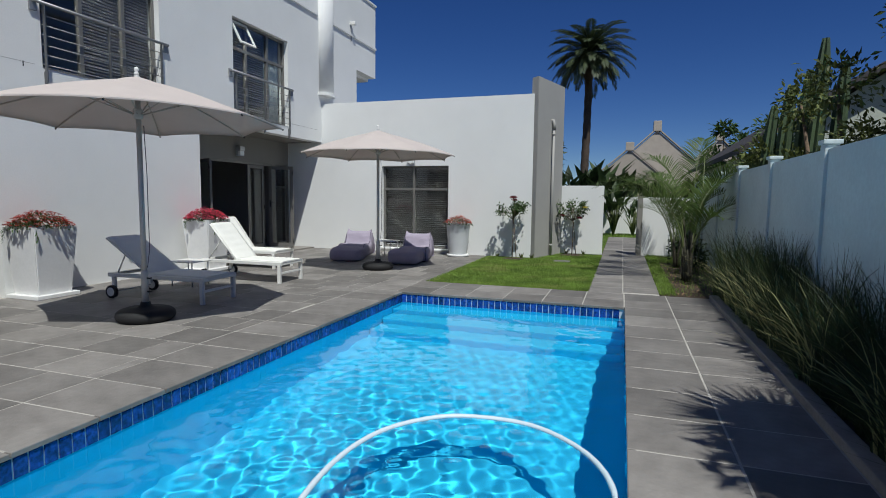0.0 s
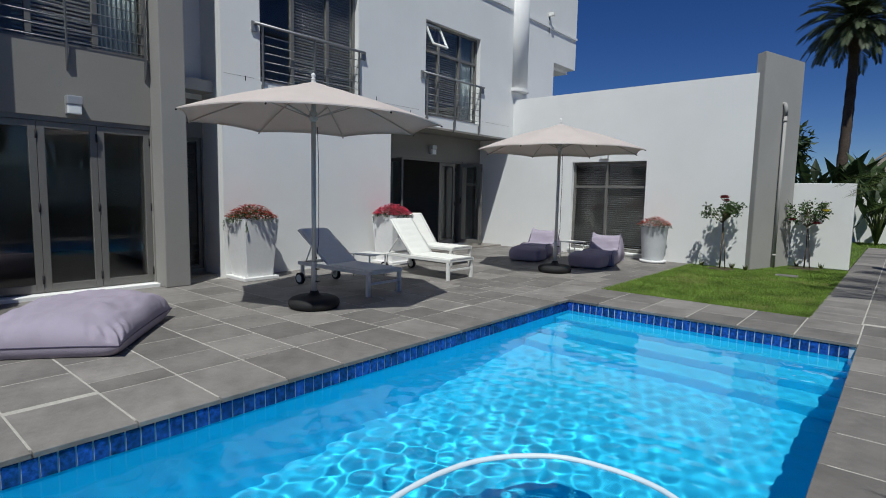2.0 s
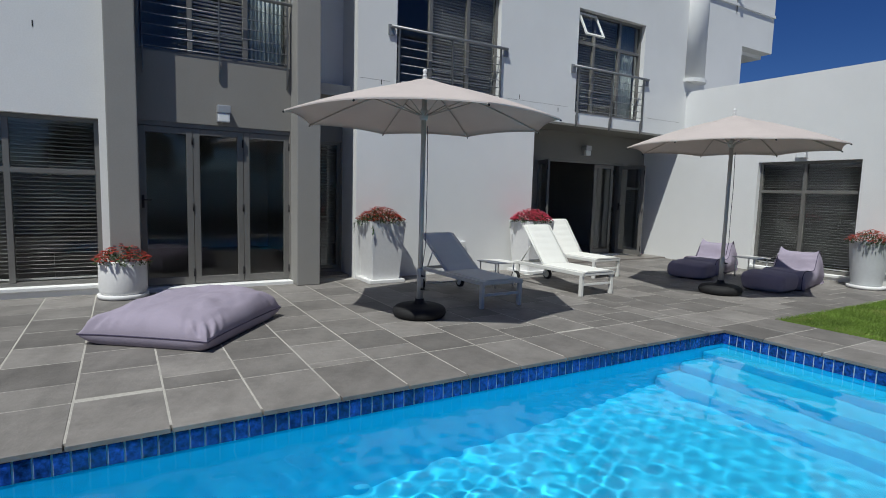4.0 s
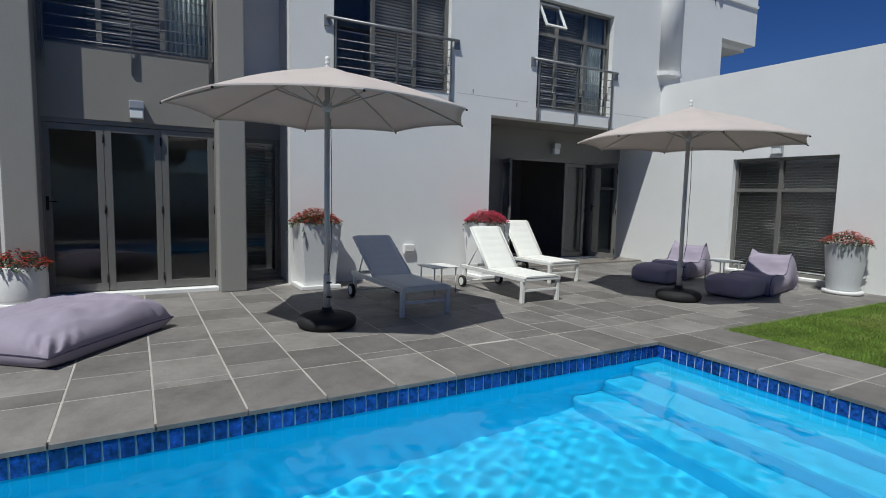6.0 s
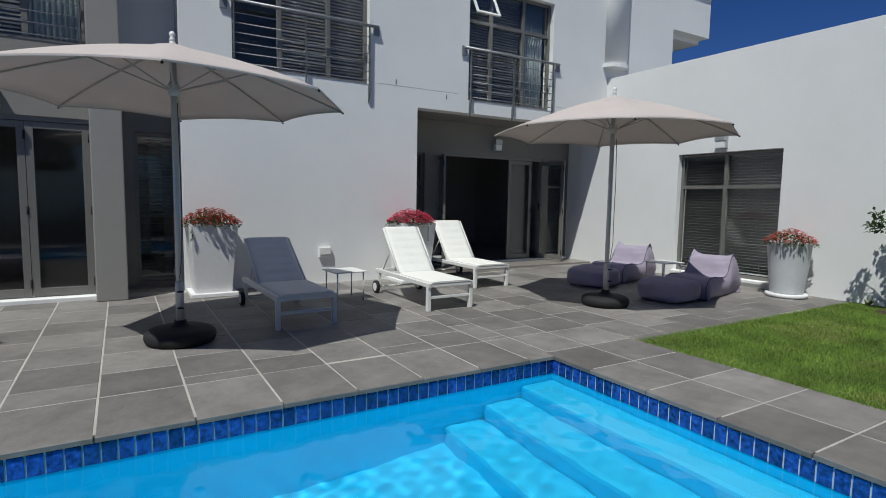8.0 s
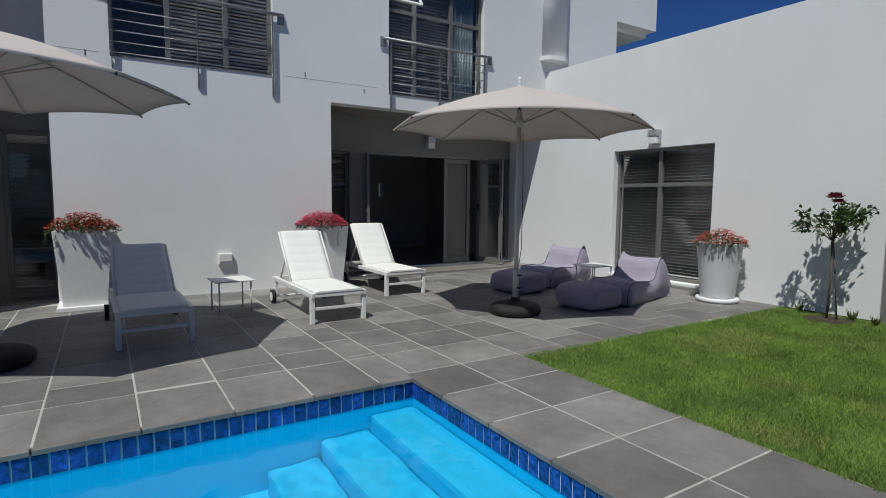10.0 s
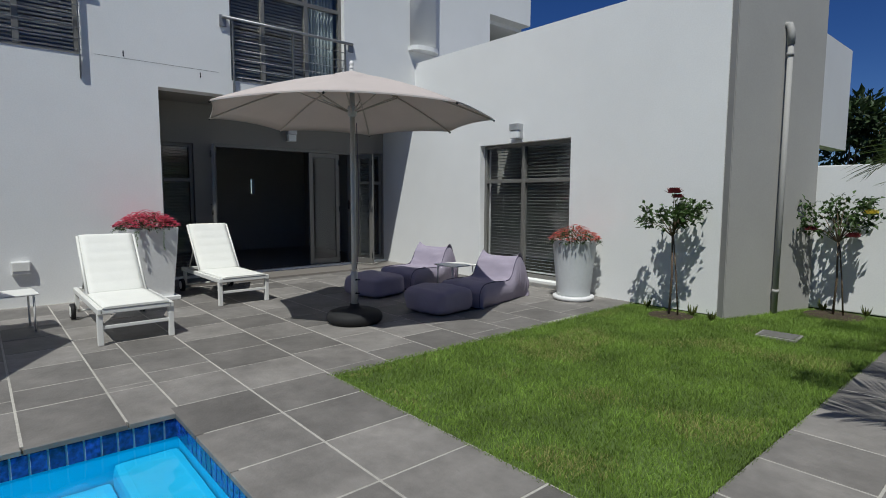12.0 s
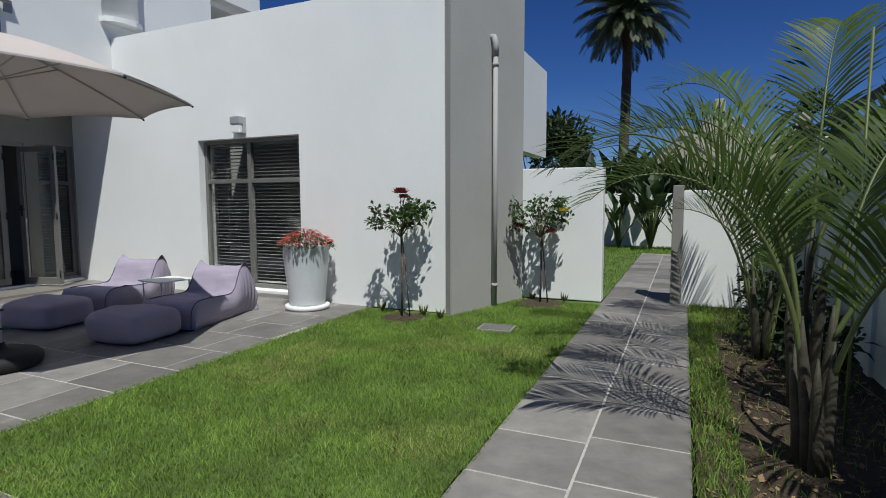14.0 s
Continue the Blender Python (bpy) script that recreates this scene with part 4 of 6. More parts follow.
def floor_cushion(m, w, d, h, seed):
    """A big flat pillow: puffed top, pinched corners, gathered pleats at the seam."""
    t = thing("floor_cushion", m, "large flat lilac bean-bag floor cushion with gathered corners", "bean bag")
    off = Vector((seed, 3.1, 0))
    n = 56
    seam = 0.30 * h

    def edge(u, v):
        """Outline: sides drawn in, corners drawn out."""
        return u * (1 - 0.045 * (1 - abs(v) ** 3)), v * (1 - 0.045 * (1 - abs(u) ** 3))

    def puff(u, v):
        a = (1 - u ** 6) * (1 - v ** 6)
        return max(0.0, a) ** 0.45

    for name, sign in (("top_panel", 1), ("bottom_panel", -1)):
        bm = bmesh.new()
        g = []
        for i in range(n + 1):
            row = []
            for j in range(n + 1):
                u, v = math.sin(math.pi / 2 * (-1 + 2 * i / n)), math.sin(math.pi / 2 * (-1 + 2 * j / n))
                ex, ey = edge(u, v)
                q = puff(u, v)
                x, y = ex * w / 2, ey * d / 2
                if sign > 0:
                    z = seam + (h - seam) * q * (1.0 + 0.10 * v - 0.12 * u * u)
                    near = max(abs(u), abs(v))
                    pl = max(0.0, (near - 0.72) / 0.28) * (1 - max(0, (near - 0.97) / 0.03))
                    corner = max(0.0, abs(u) + abs(v) - 1.2)
                    z += pl * corner * 0.06 * math.sin(46 * math.atan2(v, u)) + 0.044 * q * noise.noise(Vector((x * 3, y * 3, 0)) + off) + 0.022 * q * noise.noise(Vector((x * 12, y * 5, 0)) + off) + 0.007 * q * noise.noise(Vector((x * 24, y * 15, 4)) + off)
                else:
                    z = max(0.003, seam * (1 - min(1, q * 1.7)))
                row.append(bm.verts.new((x, y, z)))
            g.append(row)
        for i in range(n):
            for j in range(n):
                bm.faces.new((g[i][j], g[i + 1][j], g[i + 1][j + 1], g[i][j + 1])).smooth = True
        part(name, bm, M_LILAC, t)
    pts = []
    for k in range(160):
        a = k / 40
        u, v = [(-1 + 2 * (a % 1), -1), (1, -1 + 2 * (a % 1)), (1 - 2 * (a % 1), 1), (-1, 1 - 2 * (a % 1))][int(a)]
        ex, ey = edge(u, v)
        pts.append((ex * w / 2, ey * d / 2, seam))
    bm = bmesh.new()
    tube(bm, pts + [pts[0]], 0.006, 5)
    part("seam_piping", bm, M_PIPING, t, "dark corded seam piping")
    return t


floor_cushion(pose(-4.97, 2.11, 0, 0, 0, 52), 1.13, 1.38, 0.32, 4)


# ---- garden walls, lawn, beds ----
bwall = structure(thing("boundary_wall", pose(0, 0, 0), "painted precast boundary wall with posts and caps", "wall"), "", "")
XB = 1.78
PITCH = 1.87
for k in range(-4, 8):
    y0 = 0.10 + PITCH * k
    box_part("panel", (XB + 0.03, y0 + 0.06, -0.05, XB + 0.085, y0 + PITCH - 0.06, 1.78), M_PRECAST, bwall)
    bm = bmesh.new()
    box(bm, XB, y0 - 0.062, -0.05, XB + 0.115, y0 + 0.062, 1.82, 0.008)
    post = part("post", bm, M_PRECAST, bwall)
    bm = bmesh.new()
    box(bm, XB - 0.018, y0 - 0.08, 1.82, XB + 0.133, y0 + 0.08, 1.862, 0.010)
    part("cap", bm, M_PRECAST, post)
structure(box_part("gate_wall", (0.56, 13.72, -0.05, XB + 0.02, 13.86, 1.36), M_WHITE, bevel=0.012), "low white plastered wall beside the path", "wall")
structure(box_part("gate_pier", (0.44, 13.66, -0.05, 0.558, 13.98, 1.42), M_TAUPE, bevel=0.012), "narrow grey pier at the path", "pier")
# Unseen wall, added to close the south side and hide the horizon in reflections.
structure(box_part("wall_south", (-7.15, -4.35, -0.05, XB + 0.1, -4.15, 1.9), M_WHITE, bevel=0.012), "plain white plastered wall, unseen, added to close the south side", "wall")
structure(box_part("far_garden_wall", (-9, 22.4, -0.05, 9, 22.55, 1.45), M_WHITE, bevel=0.012), "white plastered wall at the end of the far lawn", "wall")
structure(box_part("kerb", (1.255, -3.9, -0.05, 1.36, 7.92, 0.055), M_KERB, bevel=0.012), "weathered concrete bed kerb", "kerb")
structure(box_part("planting_bed", (1.36, -3.9, -0.05, XB + 0.03, 7.92, 0.02), M_SOIL), "dark planting bed soil", "soil")
structure(box_part("planting_bed", (0.66, 7.935, -0.05, XB + 0.03, 13.66, 0.0), M_MULCH), "mulched planting bed with bare patches", "soil")


def flat_grid(name, mat, x0, y0, x1, y1, z, amp, seed, n=40):
    bm = bmesh.new()
    g = [[bm.verts.new((x0 + (x1 - x0) * i / n, y0 + (y1 - y0) * j / n, z + amp * noise.noise(Vector((i * 0.35, j * 0.35, seed))))) for j in range(n + 1)] for i in range(n + 1)]
    for i in range(n):
        for j in range(n):
            bm.faces.new((g[i][j], g[i + 1][j], g[i + 1][j + 1], g[i][j + 1])).smooth = True
    return part(name, bm, mat)


structure(flat_grid("lawn", M_LAWN, -2.775, 7.935, -0.34, 13.6, -0.012, 0.012, 2), "soil and thatch under the mown lawn", "lawn")
structure(flat_grid("lawn", M_LAWN, -9, 20.3, 9, 22.4, -0.01, 0.01, 5), "far strip of lawn", "lawn")
structure(flat_grid("lawn", M_LAWN, -4, 13.7, -0.34, 20.3, -0.015, 0.01, 6), "lawn strip beyond the garden wall", "lawn")


def blades(name, mat, n, spots, h, w, lean, rng_, seg=1):
    """Thin tapered blades as one mesh; spots is an array of ground points."""
    p = spots
    k = len(p)
    hh = h[0] + (h[1] - h[0]) * rng_.random(k)
    az = rng_.random(k) * 2 * np.pi
    ln = lean * (0.3 + rng_.random(k)) * hh
    fw = rng_.random(k) * 2 * np.pi
    side = np.stack([np.cos(fw), np.sin(fw), np.zeros(k)], 1) * (w * (0.6 + 0.8 * rng_.random(k)))[:, None]
    tip = p + np.stack([np.cos(az) * ln, np.sin(az) * ln, hh], 1)
    mid = p + np.stack([np.cos(az) * ln * 0.35, np.sin(az) * ln * 0.35, hh * 0.6], 1)
    v = np.stack([p - side, p + side, mid + side * 0.7, mid - side * 0.7, tip], 1).reshape(-1, 3)
    b = np.arange(k)[:, None] * 5
    quads = (b + np.array([0, 1, 2, 3])).tolist()
    tris = (b + np.array([3, 2, 4])).tolist()
    return raw(name, v.tolist(), quads + tris, mat)


grng = np.random.default_rng(8)


def spread(n, x0, y0, x1, y1, z=0.0):
    return np.stack([grng.uniform(x0, x1, n), grng.uniform(y0, y1, n), np.full(n, z)], 1)


sp = spread(170000, -2.80, 7.90, -0.31, 13.3, -0.012)
keep = ~((sp[:, 1] > 12.02) & (sp[:, 0] < -1.75)) & ~((sp[:, 1] > 12.0) & (sp[:, 0] < -1.70 + 0.307 * (sp[:, 1] - 12.03)))
bare = (np.hypot(sp[:, 0] + 2.15, sp[:, 1] - 11.72) < 0.24) | (np.hypot(sp[:, 0] + 1.0, sp[:, 1] - 13.1) < 0.28) | ((abs(sp[:, 0] + 1.08) < 0.17) & (abs(sp[:, 1] - 11.66) < 0.15))
sp = sp[keep & ~(bare & (grng.random(len(sp)) < 0.8))]
tagged(blades("grass", M_BLADE, 0, sp, (0.016, 0.040), 0.0018, 0.85, grng), "short mown green lawn grass", "grass", "", "stuff")
patch = [q for q in spread(70000, -2.7, 8.0, -0.4, 12.0, -0.012) if noise.noise(Vector((q[0] * 1.6, q[1] * 1.6, 4.0))) > 0.10 + 0.3 * grng.random()]
tagged(blades("grass", M_STRAW, 0, np.array(patch), (0.016, 0.036), 0.0018, 0.9, grng), "dry straw-coloured grass in the lawn", "grass", "", "stuff")
for x_, y_, r_ in ((-2.15, 11.72, 0.27), (-1.0, 13.1, 0.32)):
    bm = bmesh.new()
    lathe(bm, [(r_, -0.02), (r_ * 0.85, 0.004), (r_ * 0.5, 0.012), (0.02, 0.015)], 24, (x_, y_))
    structure(part("soil_patch", bm, M_MULCH), "bare mulched soil round the rose", "soil")
sp = spread(9000, -2.9, 20.3, 1.6, 22.3, -0.01)
tagged(blades("grass", M_BLADE, 0, sp, (0.03, 0.07), 0.006, 0.5, grng), "far green lawn grass", "grass", "", "stuff")
sp = spread(6000, -2.2, 13.7, -0.34, 20.3, -0.015)
tagged(blades("grass", M_BLADE, 0, sp, (0.03, 0.07), 0.005, 0.5, grng), "green grass beside the far path", "grass", "", "stuff")
sp = np.concatenate([spread(5200, 0.64, 7.95, 0.86, 13.6, 0.0), spread(3000, 0.7, 12.2, 1.5, 13.6, 0.0), spread(1500, 0.8, 8, 1.7, 13, 0.0)])
tagged(blades("grass", M_BLADE, 0, sp, (0.02, 0.07), 0.0026, 0.8, grng), "thin grass growing into the mulch", "grass", "", "stuff")

# mulch chips and dead leaves
k = 1500
cp = spread(k, 0.7, 7.95, 1.75, 13.6, 0.006)
cs = grng.uniform(0.008, 0.03, k)
ca = grng.uniform(0, 6.28, k)
d1 = np.stack([np.cos(ca), np.sin(ca), grng.uniform(-0.3, 0.3, k)], 1) * cs[:, None]
d2 = np.stack([-np.sin(ca), np.cos(ca), grng.uniform(-0.3, 0.3, k)], 1) * (cs * 0.5)[:, None]
v = np.stack([cp - d1, cp + d2, cp + d1, cp - d2], 1).reshape(-1, 3)
tagged(raw("leaf_litter", v.tolist(), (np.arange(k)[:, None] * 4 + np.arange(4)).tolist(), material("dry_leaf", (0.20, 0.13, 0.07), 0.9, island=0.5)), "dry brown leaf litter on the bed", "leaf litter", "", "stuff")

cover = thing("drain_cover", pose(-1.08, 11.66, 0.0, 0, 0, 4), "grey concrete drain cover set in the lawn", "drain cover")
box_part("rim", (-0.17, -0.14, -0.03, 0.17, 0.14, 0.006), M_KERB, cover, 0.006)
box_part("lid", (-0.145, -0.115, 0.0, 0.145, 0.115, 0.012), M_ROSEBROWN, cover, 0.005)


# ---- plants ----
class Cloud:
    """Gathers leaves as arrays for one mesh."""

    def __init__(self, seed):
        self.v, self.f, self.rng = [], [], np.random.default_rng(seed)

    def leaf(self, p, d, nrm, length, width, bend=0.15):
        """A pointed leaf folded along its middle."""
        p, d, nrm = np.asarray(p, float), np.asarray(d, float), np.asarray(nrm, float)
        d = d / (np.linalg.norm(d) + 1e-9)
        s = np.cross(d, nrm)
        s = s / (np.linalg.norm(s) + 1e-9)
        up = np.cross(s, d)
        m = p + d * length * 0.45 + up * length * bend * 0.4
        b = len(self.v)
        self.v += [p, m + s * width / 2 + up * width * 0.12, p + d * length - up * length * bend * 0.3, m - s * width / 2 + up * width * 0.12, m - up * width * 0.05]
        self.f += [(b, b + 1, b + 4), (b + 1, b + 2, b + 4), (b + 2, b + 3, b + 4), (b + 3, b, b + 4)]

    def blob(self, centre, radii, n, size, aspect=0.45, shell=0.5):
        """Leaves scattered in an uneven ellipsoid, denser towards its skin."""
        r = self.rng
        for _ in range(n):
            q = r.normal(size=3)
            q /= np.linalg.norm(q)
            rad = (shell + (1 - shell) * r.random()) * (0.8 + 0.35 * noise.noise(Vector(q * 2.2) + Vector(centre)))
            p = np.asarray(centre) + q * rad * np.asarray(radii)
            d = q + r.normal(size=3) * 0.7
            L = size * r.uniform(0.6, 1.35)
            self.leaf(p, d, r.normal(size=3) + np.array([0, 0, 1.2]), L, L * aspect)

    def put(self, name, mat, parent=None):
        return raw(name, self.v, self.f, mat, parent)


def frond(cl, stalk, base, az, length, rise, droop, leaflet, pairs=42, start=0.22, vee=0.55, width=0.028, twist=0.0, rad=0.012, late=1.35):
    """A feather frond: leaflets go to the cloud, the stalk to the bmesh."""
    r = cl.rng
    base = np.asarray(base, float)
    h = np.array([math.cos(az), math.sin(az), 0])
    side = np.array([-math.sin(az), math.cos(az), 0])
    pts = []
    p = base.copy()
    n = 24
    for i in range(n + 1):
        pts.append(p.copy())
        a = rise - droop * (i / n) ** late
        p = p + (h * math.cos(a) + np.array([0, 0, 1]) * math.sin(a) + side * twist * (i / n)) * (length / n)
    tube(stalk, [tuple(q) for q in pts], [rad * (1 - 0.85 * i / n) for i in range(n + 1)], 6)
    for k in range(pairs):
        f = start + (1 - start) * (k + 0.5) / pairs
        x = f * n
        i = min(int(x), n - 1)
        q = pts[i] + (pts[i + 1] - pts[i]) * (x - i)
        t = pts[i + 1] - pts[i]
        t /= np.linalg.norm(t)
        up = np.cross(side, t) * -1
        if up[2] < 0:
            up = -up
        L = leaflet * (0.35 + 0.65 * math.sin(math.pi * min(1, (f - start) / (1 - start) * 0.86 + 0.12))) * r.uniform(0.85, 1.1)
        for s in (-1, 1):
            d = t * (0.55 + 0.6 * f) + side * s * 0.95 + up * vee * (1 - 0.5 * f) + r.normal(size=3) * 0.06
            d /= np.linalg.norm(d)
            tipdrop = np.array([0, 0, -1]) * 0.16 * L
            w = width * r.uniform(0.8, 1.1)
            sw = np.cross(d, up)
            sw /= np.linalg.norm(sw) + 1e-9
            b = len(cl.v)
            m = q + d * L * 0.4
            cl.v += [q - sw * w * 0.15, q + sw * w * 0.15, m + sw * w * 0.5, m - sw * w * 0.5, m + d * L * 0.32 + sw * w * 0.36 + tipdrop * 0.4, m + d * L * 0.32 - sw * w * 0.36 + tipdrop * 0.4, q + d * L + tipdrop]
            cl.f += [(b, b + 1, b + 2, b + 3), (b + 3, b + 2, b + 4, b + 5), (b + 5, b + 4, b + 6)]


def feather_palm(m, label, fronds, seed, canes=()):
    """A clumping garden palm: arching fronds from one base."""
    t = thing("garden_palm", m, label, "palm", "garden palms")
    r = random.Random(seed)
    for x, y, hgt, lx, ly in canes:
        bm = bmesh.new()
        tube(bm, [(x, y, -0.02), (x + lx * 0.25, y + ly * 0.25, hgt * 0.35), (x + lx * 0.6, y + ly * 0.6, hgt * 0.7), (x + lx, y + ly, hgt), (x + lx * 1.1, y + ly * 1.1, hgt + 0.16)], [0.036, 0.030, 0.028, 0.022, 0.004], 10)
        part("cane", bm, M_CANE, t)
    for k, (bx, by, bz, az, L, rise, droop) in enumerate(fronds):
        bm = bmesh.new()
        one = Cloud(seed * 50 + k)
        frond(one, bm, (bx, by, bz), radians(az), L, radians(rise), radians(droop), 0.46, 44, 0.30, 0.85, 0.018, r.uniform(-0.15, 0.15), 0.014, 1.9)
        st = part("frond_stalk", bm, M_STALK, t)
        one.put("foliage", M_FROND, st)
    return t


PALM = "arching yellow-green garden palm in the mulched bed"
feather_palm(pose(1.15, 9.55, 0), PALM,
             [(-0.07, 0.0, 0.55, 174, 1.85, 76, 128), (-0.07, 0.02, 0.55, 140, 1.75, 82, 108), (0.05, 0.05, 0.6, 50, 1.5, 80, 95), (0.05, 0.04, 0.6, 0, 1.35, 66, 112), (-0.07, 0.0, 0.5, 200, 1.5, 78, 130), (0.04, -0.05, 0.45, -60, 1.1, 70, 100)], 31,
             [(-0.02, 0.0, 0.55, -0.05, 0.0), (0.02, 0.03, 0.6, 0.03, 0.02), (0.03, -0.03, 0.45, 0.01, -0.02), (-0.05, 0.05, 0.4, -0.03, 0.03), (0.0, -0.05, 0.38, -0.02, -0.03)])
feather_palm(pose(1.12, 11.45, 0), PALM,
             [(0.0, 0.0, 0.02, 172, 2.75, 84, 128), (0.0, 0.05, 0.02, 205, 2.4, 82, 122), (0.0, 0.1, 0.02, 115, 2.6, 85, 100), (0.08, 0.0, 0.02, 45, 2.1, 80, 80),
              (0.05, -0.05, 0.02, -45, 2.1, 82, 100)], 32, [(0.0, 0.0, 0.5, -0.04, 0.0), (0.05, 0.04, 0.45, 0.03, 0.02)])
feather_palm(pose(1.25, 10.45, 0), PALM,
             [(-0.10, 0.02, 0.85, 135, 1.8, 80, 95), (0.02, 0.06, 0.9, 70, 1.9, 84, 70), (0.02, 0.05, 0.9, 10, 1.7, 72, 95), (0.06, -0.08, 0.75, -45, 1.7, 74, 105), (-0.10, -0.01, 0.85, 190, 1.5, 72, 115)], 33,
             [(-0.02, 0.0, 0.85, -0.08, 0.0), (0.0, 0.03, 0.9, 0.02, 0.03), (0.04, -0.03, 0.75, 0.02, -0.05), (-0.05, -0.05, 0.5, -0.05, -0.03)])
feather_palm(pose(1.35, 12.75, 0), PALM,
             [(0.0, 0.0, 0.02, 175, 1.9, 80, 125), (0.05, 0.05, 0.02, 60, 1.7, 80, 85), (0.0, -0.05, 0.02, -90, 1.9, 80, 112), (0.0, 0.0, 0.02, 130, 1.7, 84, 95)], 34)
for k, (x_, y_, h_) in enumerate(((1.25, 11.9, 0.55), (1.45, 11.0, 0.5), (1.5, 12.3, 0.7), (1.35, 13.3, 0.6))):
    cl = Cloud(160 + k)
    cl.blob((0, 0, h_ * 0.55), (0.28, 0.3, h_ * 0.5), 300, 0.09, 0.4, 0.3)
    ob = cl.put("low_shrub", M_LEAFDARK)
    ob.matrix_basis = pose(x_, y_, 0)
    tagged(ob, "low dark green shrub under the palms", "shrub", "low shrubs")
stake = tagged(new("garden_stake"), "thin yellow-green upright cane stake in the bed", "stake")
bm = bmesh.new()
tube(bm, [(1.34, 9.9, 0), (1.36, 9.92, 2.05)], 0.007, 6)
part("cane", bm, M_STALK, stake)


def reeds(m, seed, n, h, rad, lean, mat, label):
    """One reed tussock."""
    r = np.random.default_rng(seed)
    a = r.uniform(0, 6.28, n)
    q = rad * np.sqrt(r.random(n)) * 0.6
    p = np.stack([np.cos(a) * q, np.sin(a) * q, np.zeros(n)], 1)
    t = thing("reed_tussock", m, label, "ornamental grass", "reed tussocks")
    hh = h * r.uniform(0.5, 1.1, n)
    ln = lean * hh * r.uniform(0.05, 1.15, n)
    fw = r.uniform(0, 6.28, n)
    v, f = [], []
    for i in range(n):
        w = np.array([math.cos(fw[i]), math.sin(fw[i]), 0]) * (0.0058 if mat is M_REED else 0.0055)
        az = a[i] + r.normal() * 0.9
        dirn = np.array([math.cos(az), math.sin(az), 0])
        b = len(v)
        for k in range(5):
            s = k / 4
            c = p[i] + dirn * ln[i] * s ** 2.1 + np.array([0, 0, hh[i] * (s - 0.22 * lean * s ** 3)])
            ww = w * (1 - 0.9 * s)
            v += [c - ww, c + ww]
        for k in range(4):
            f.append((b + 2 * k, b + 2 * k + 1, b + 2 * k + 3, b + 2 * k + 2))
    raw("foliage", v, f, mat, t)
    return t


prng2 = random.Random(77)
LBL = "dark green reed-like tussock spilling over the kerb"
y = 0.3
while y < 8.1:
    for xx in (1.53, 1.67):
        reeds(pose(xx + prng2.uniform(-0.05, 0.05), y + prng2.uniform(-0.1, 0.1), 0.01), prng2.randint(0, 9999), prng2.randint(210, 330), prng2.choice((0.45, 0.55, 0.7, 0.85, 1.0)) * (0.82 if y < 3.2 else 1.0), 0.24, prng2.uniform(0.25, 0.75), M_REED, LBL)
    reeds(pose(1.45 + prng2.uniform(-0.03, 0.03), y + 0.15, 0.01), prng2.randint(0, 9999), 170, prng2.choice((0.3, 0.4, 0.55)), 0.16, prng2.uniform(0.8, 1.2), M_REED, LBL)
    y += 0.30
for yy in (3.1, 4.3, 5.2, 5.9, 6.6, 7.3):
    reeds(pose(1.46, yy, 0.01), prng2.randint(0, 9999), 80, 0.85, 0.2, 1.0, M_REEDPALE, "pale yellow-green reed tussock arching over the kerb")

def yucca(m, H, n, seed):
    """A bare trunk under one spiky rosette."""
    t = thing("yucca", m, "tall spiky rosette yucca behind the boundary wall, unseen, placed for its shadow", "yucca", "yuccas")
    bm = bmesh.new()
    tube(bm, [(0, 0, 0), (0.01, 0.02, H * 0.5), (0, 0, H)], [0.08, 0.07, 0.06], 10)
    part("trunk", bm, M_TRUNK, t)
    cl = Cloud(seed)
    for k in range(n):
        q = cl.rng.normal(size=3)
        q[2] = abs(q[2]) * 0.9 - 0.25
        q /= np.linalg.norm(q)
        cl.leaf((0, 0, H + 0.08 * cl.rng.random()), q, (0, 0, 1), cl.rng.uniform(0.55, 0.78), 0.04, 0.05)
    cl.put("foliage", M_LEAFDARK, t)
    return t


# Out of view; stands for the plant whose spiky shadow crosses the paving.
yucca(pose(2.02, 2.10, 0), 2.85, 230, 5)
# Two more unseen heads, added only to widen that shadow.
yucca(pose(2.12, 1.55, 0), 2.75, 260, 6)
yucca(pose(2.22, 1.10, 0), 2.6, 240, 7)


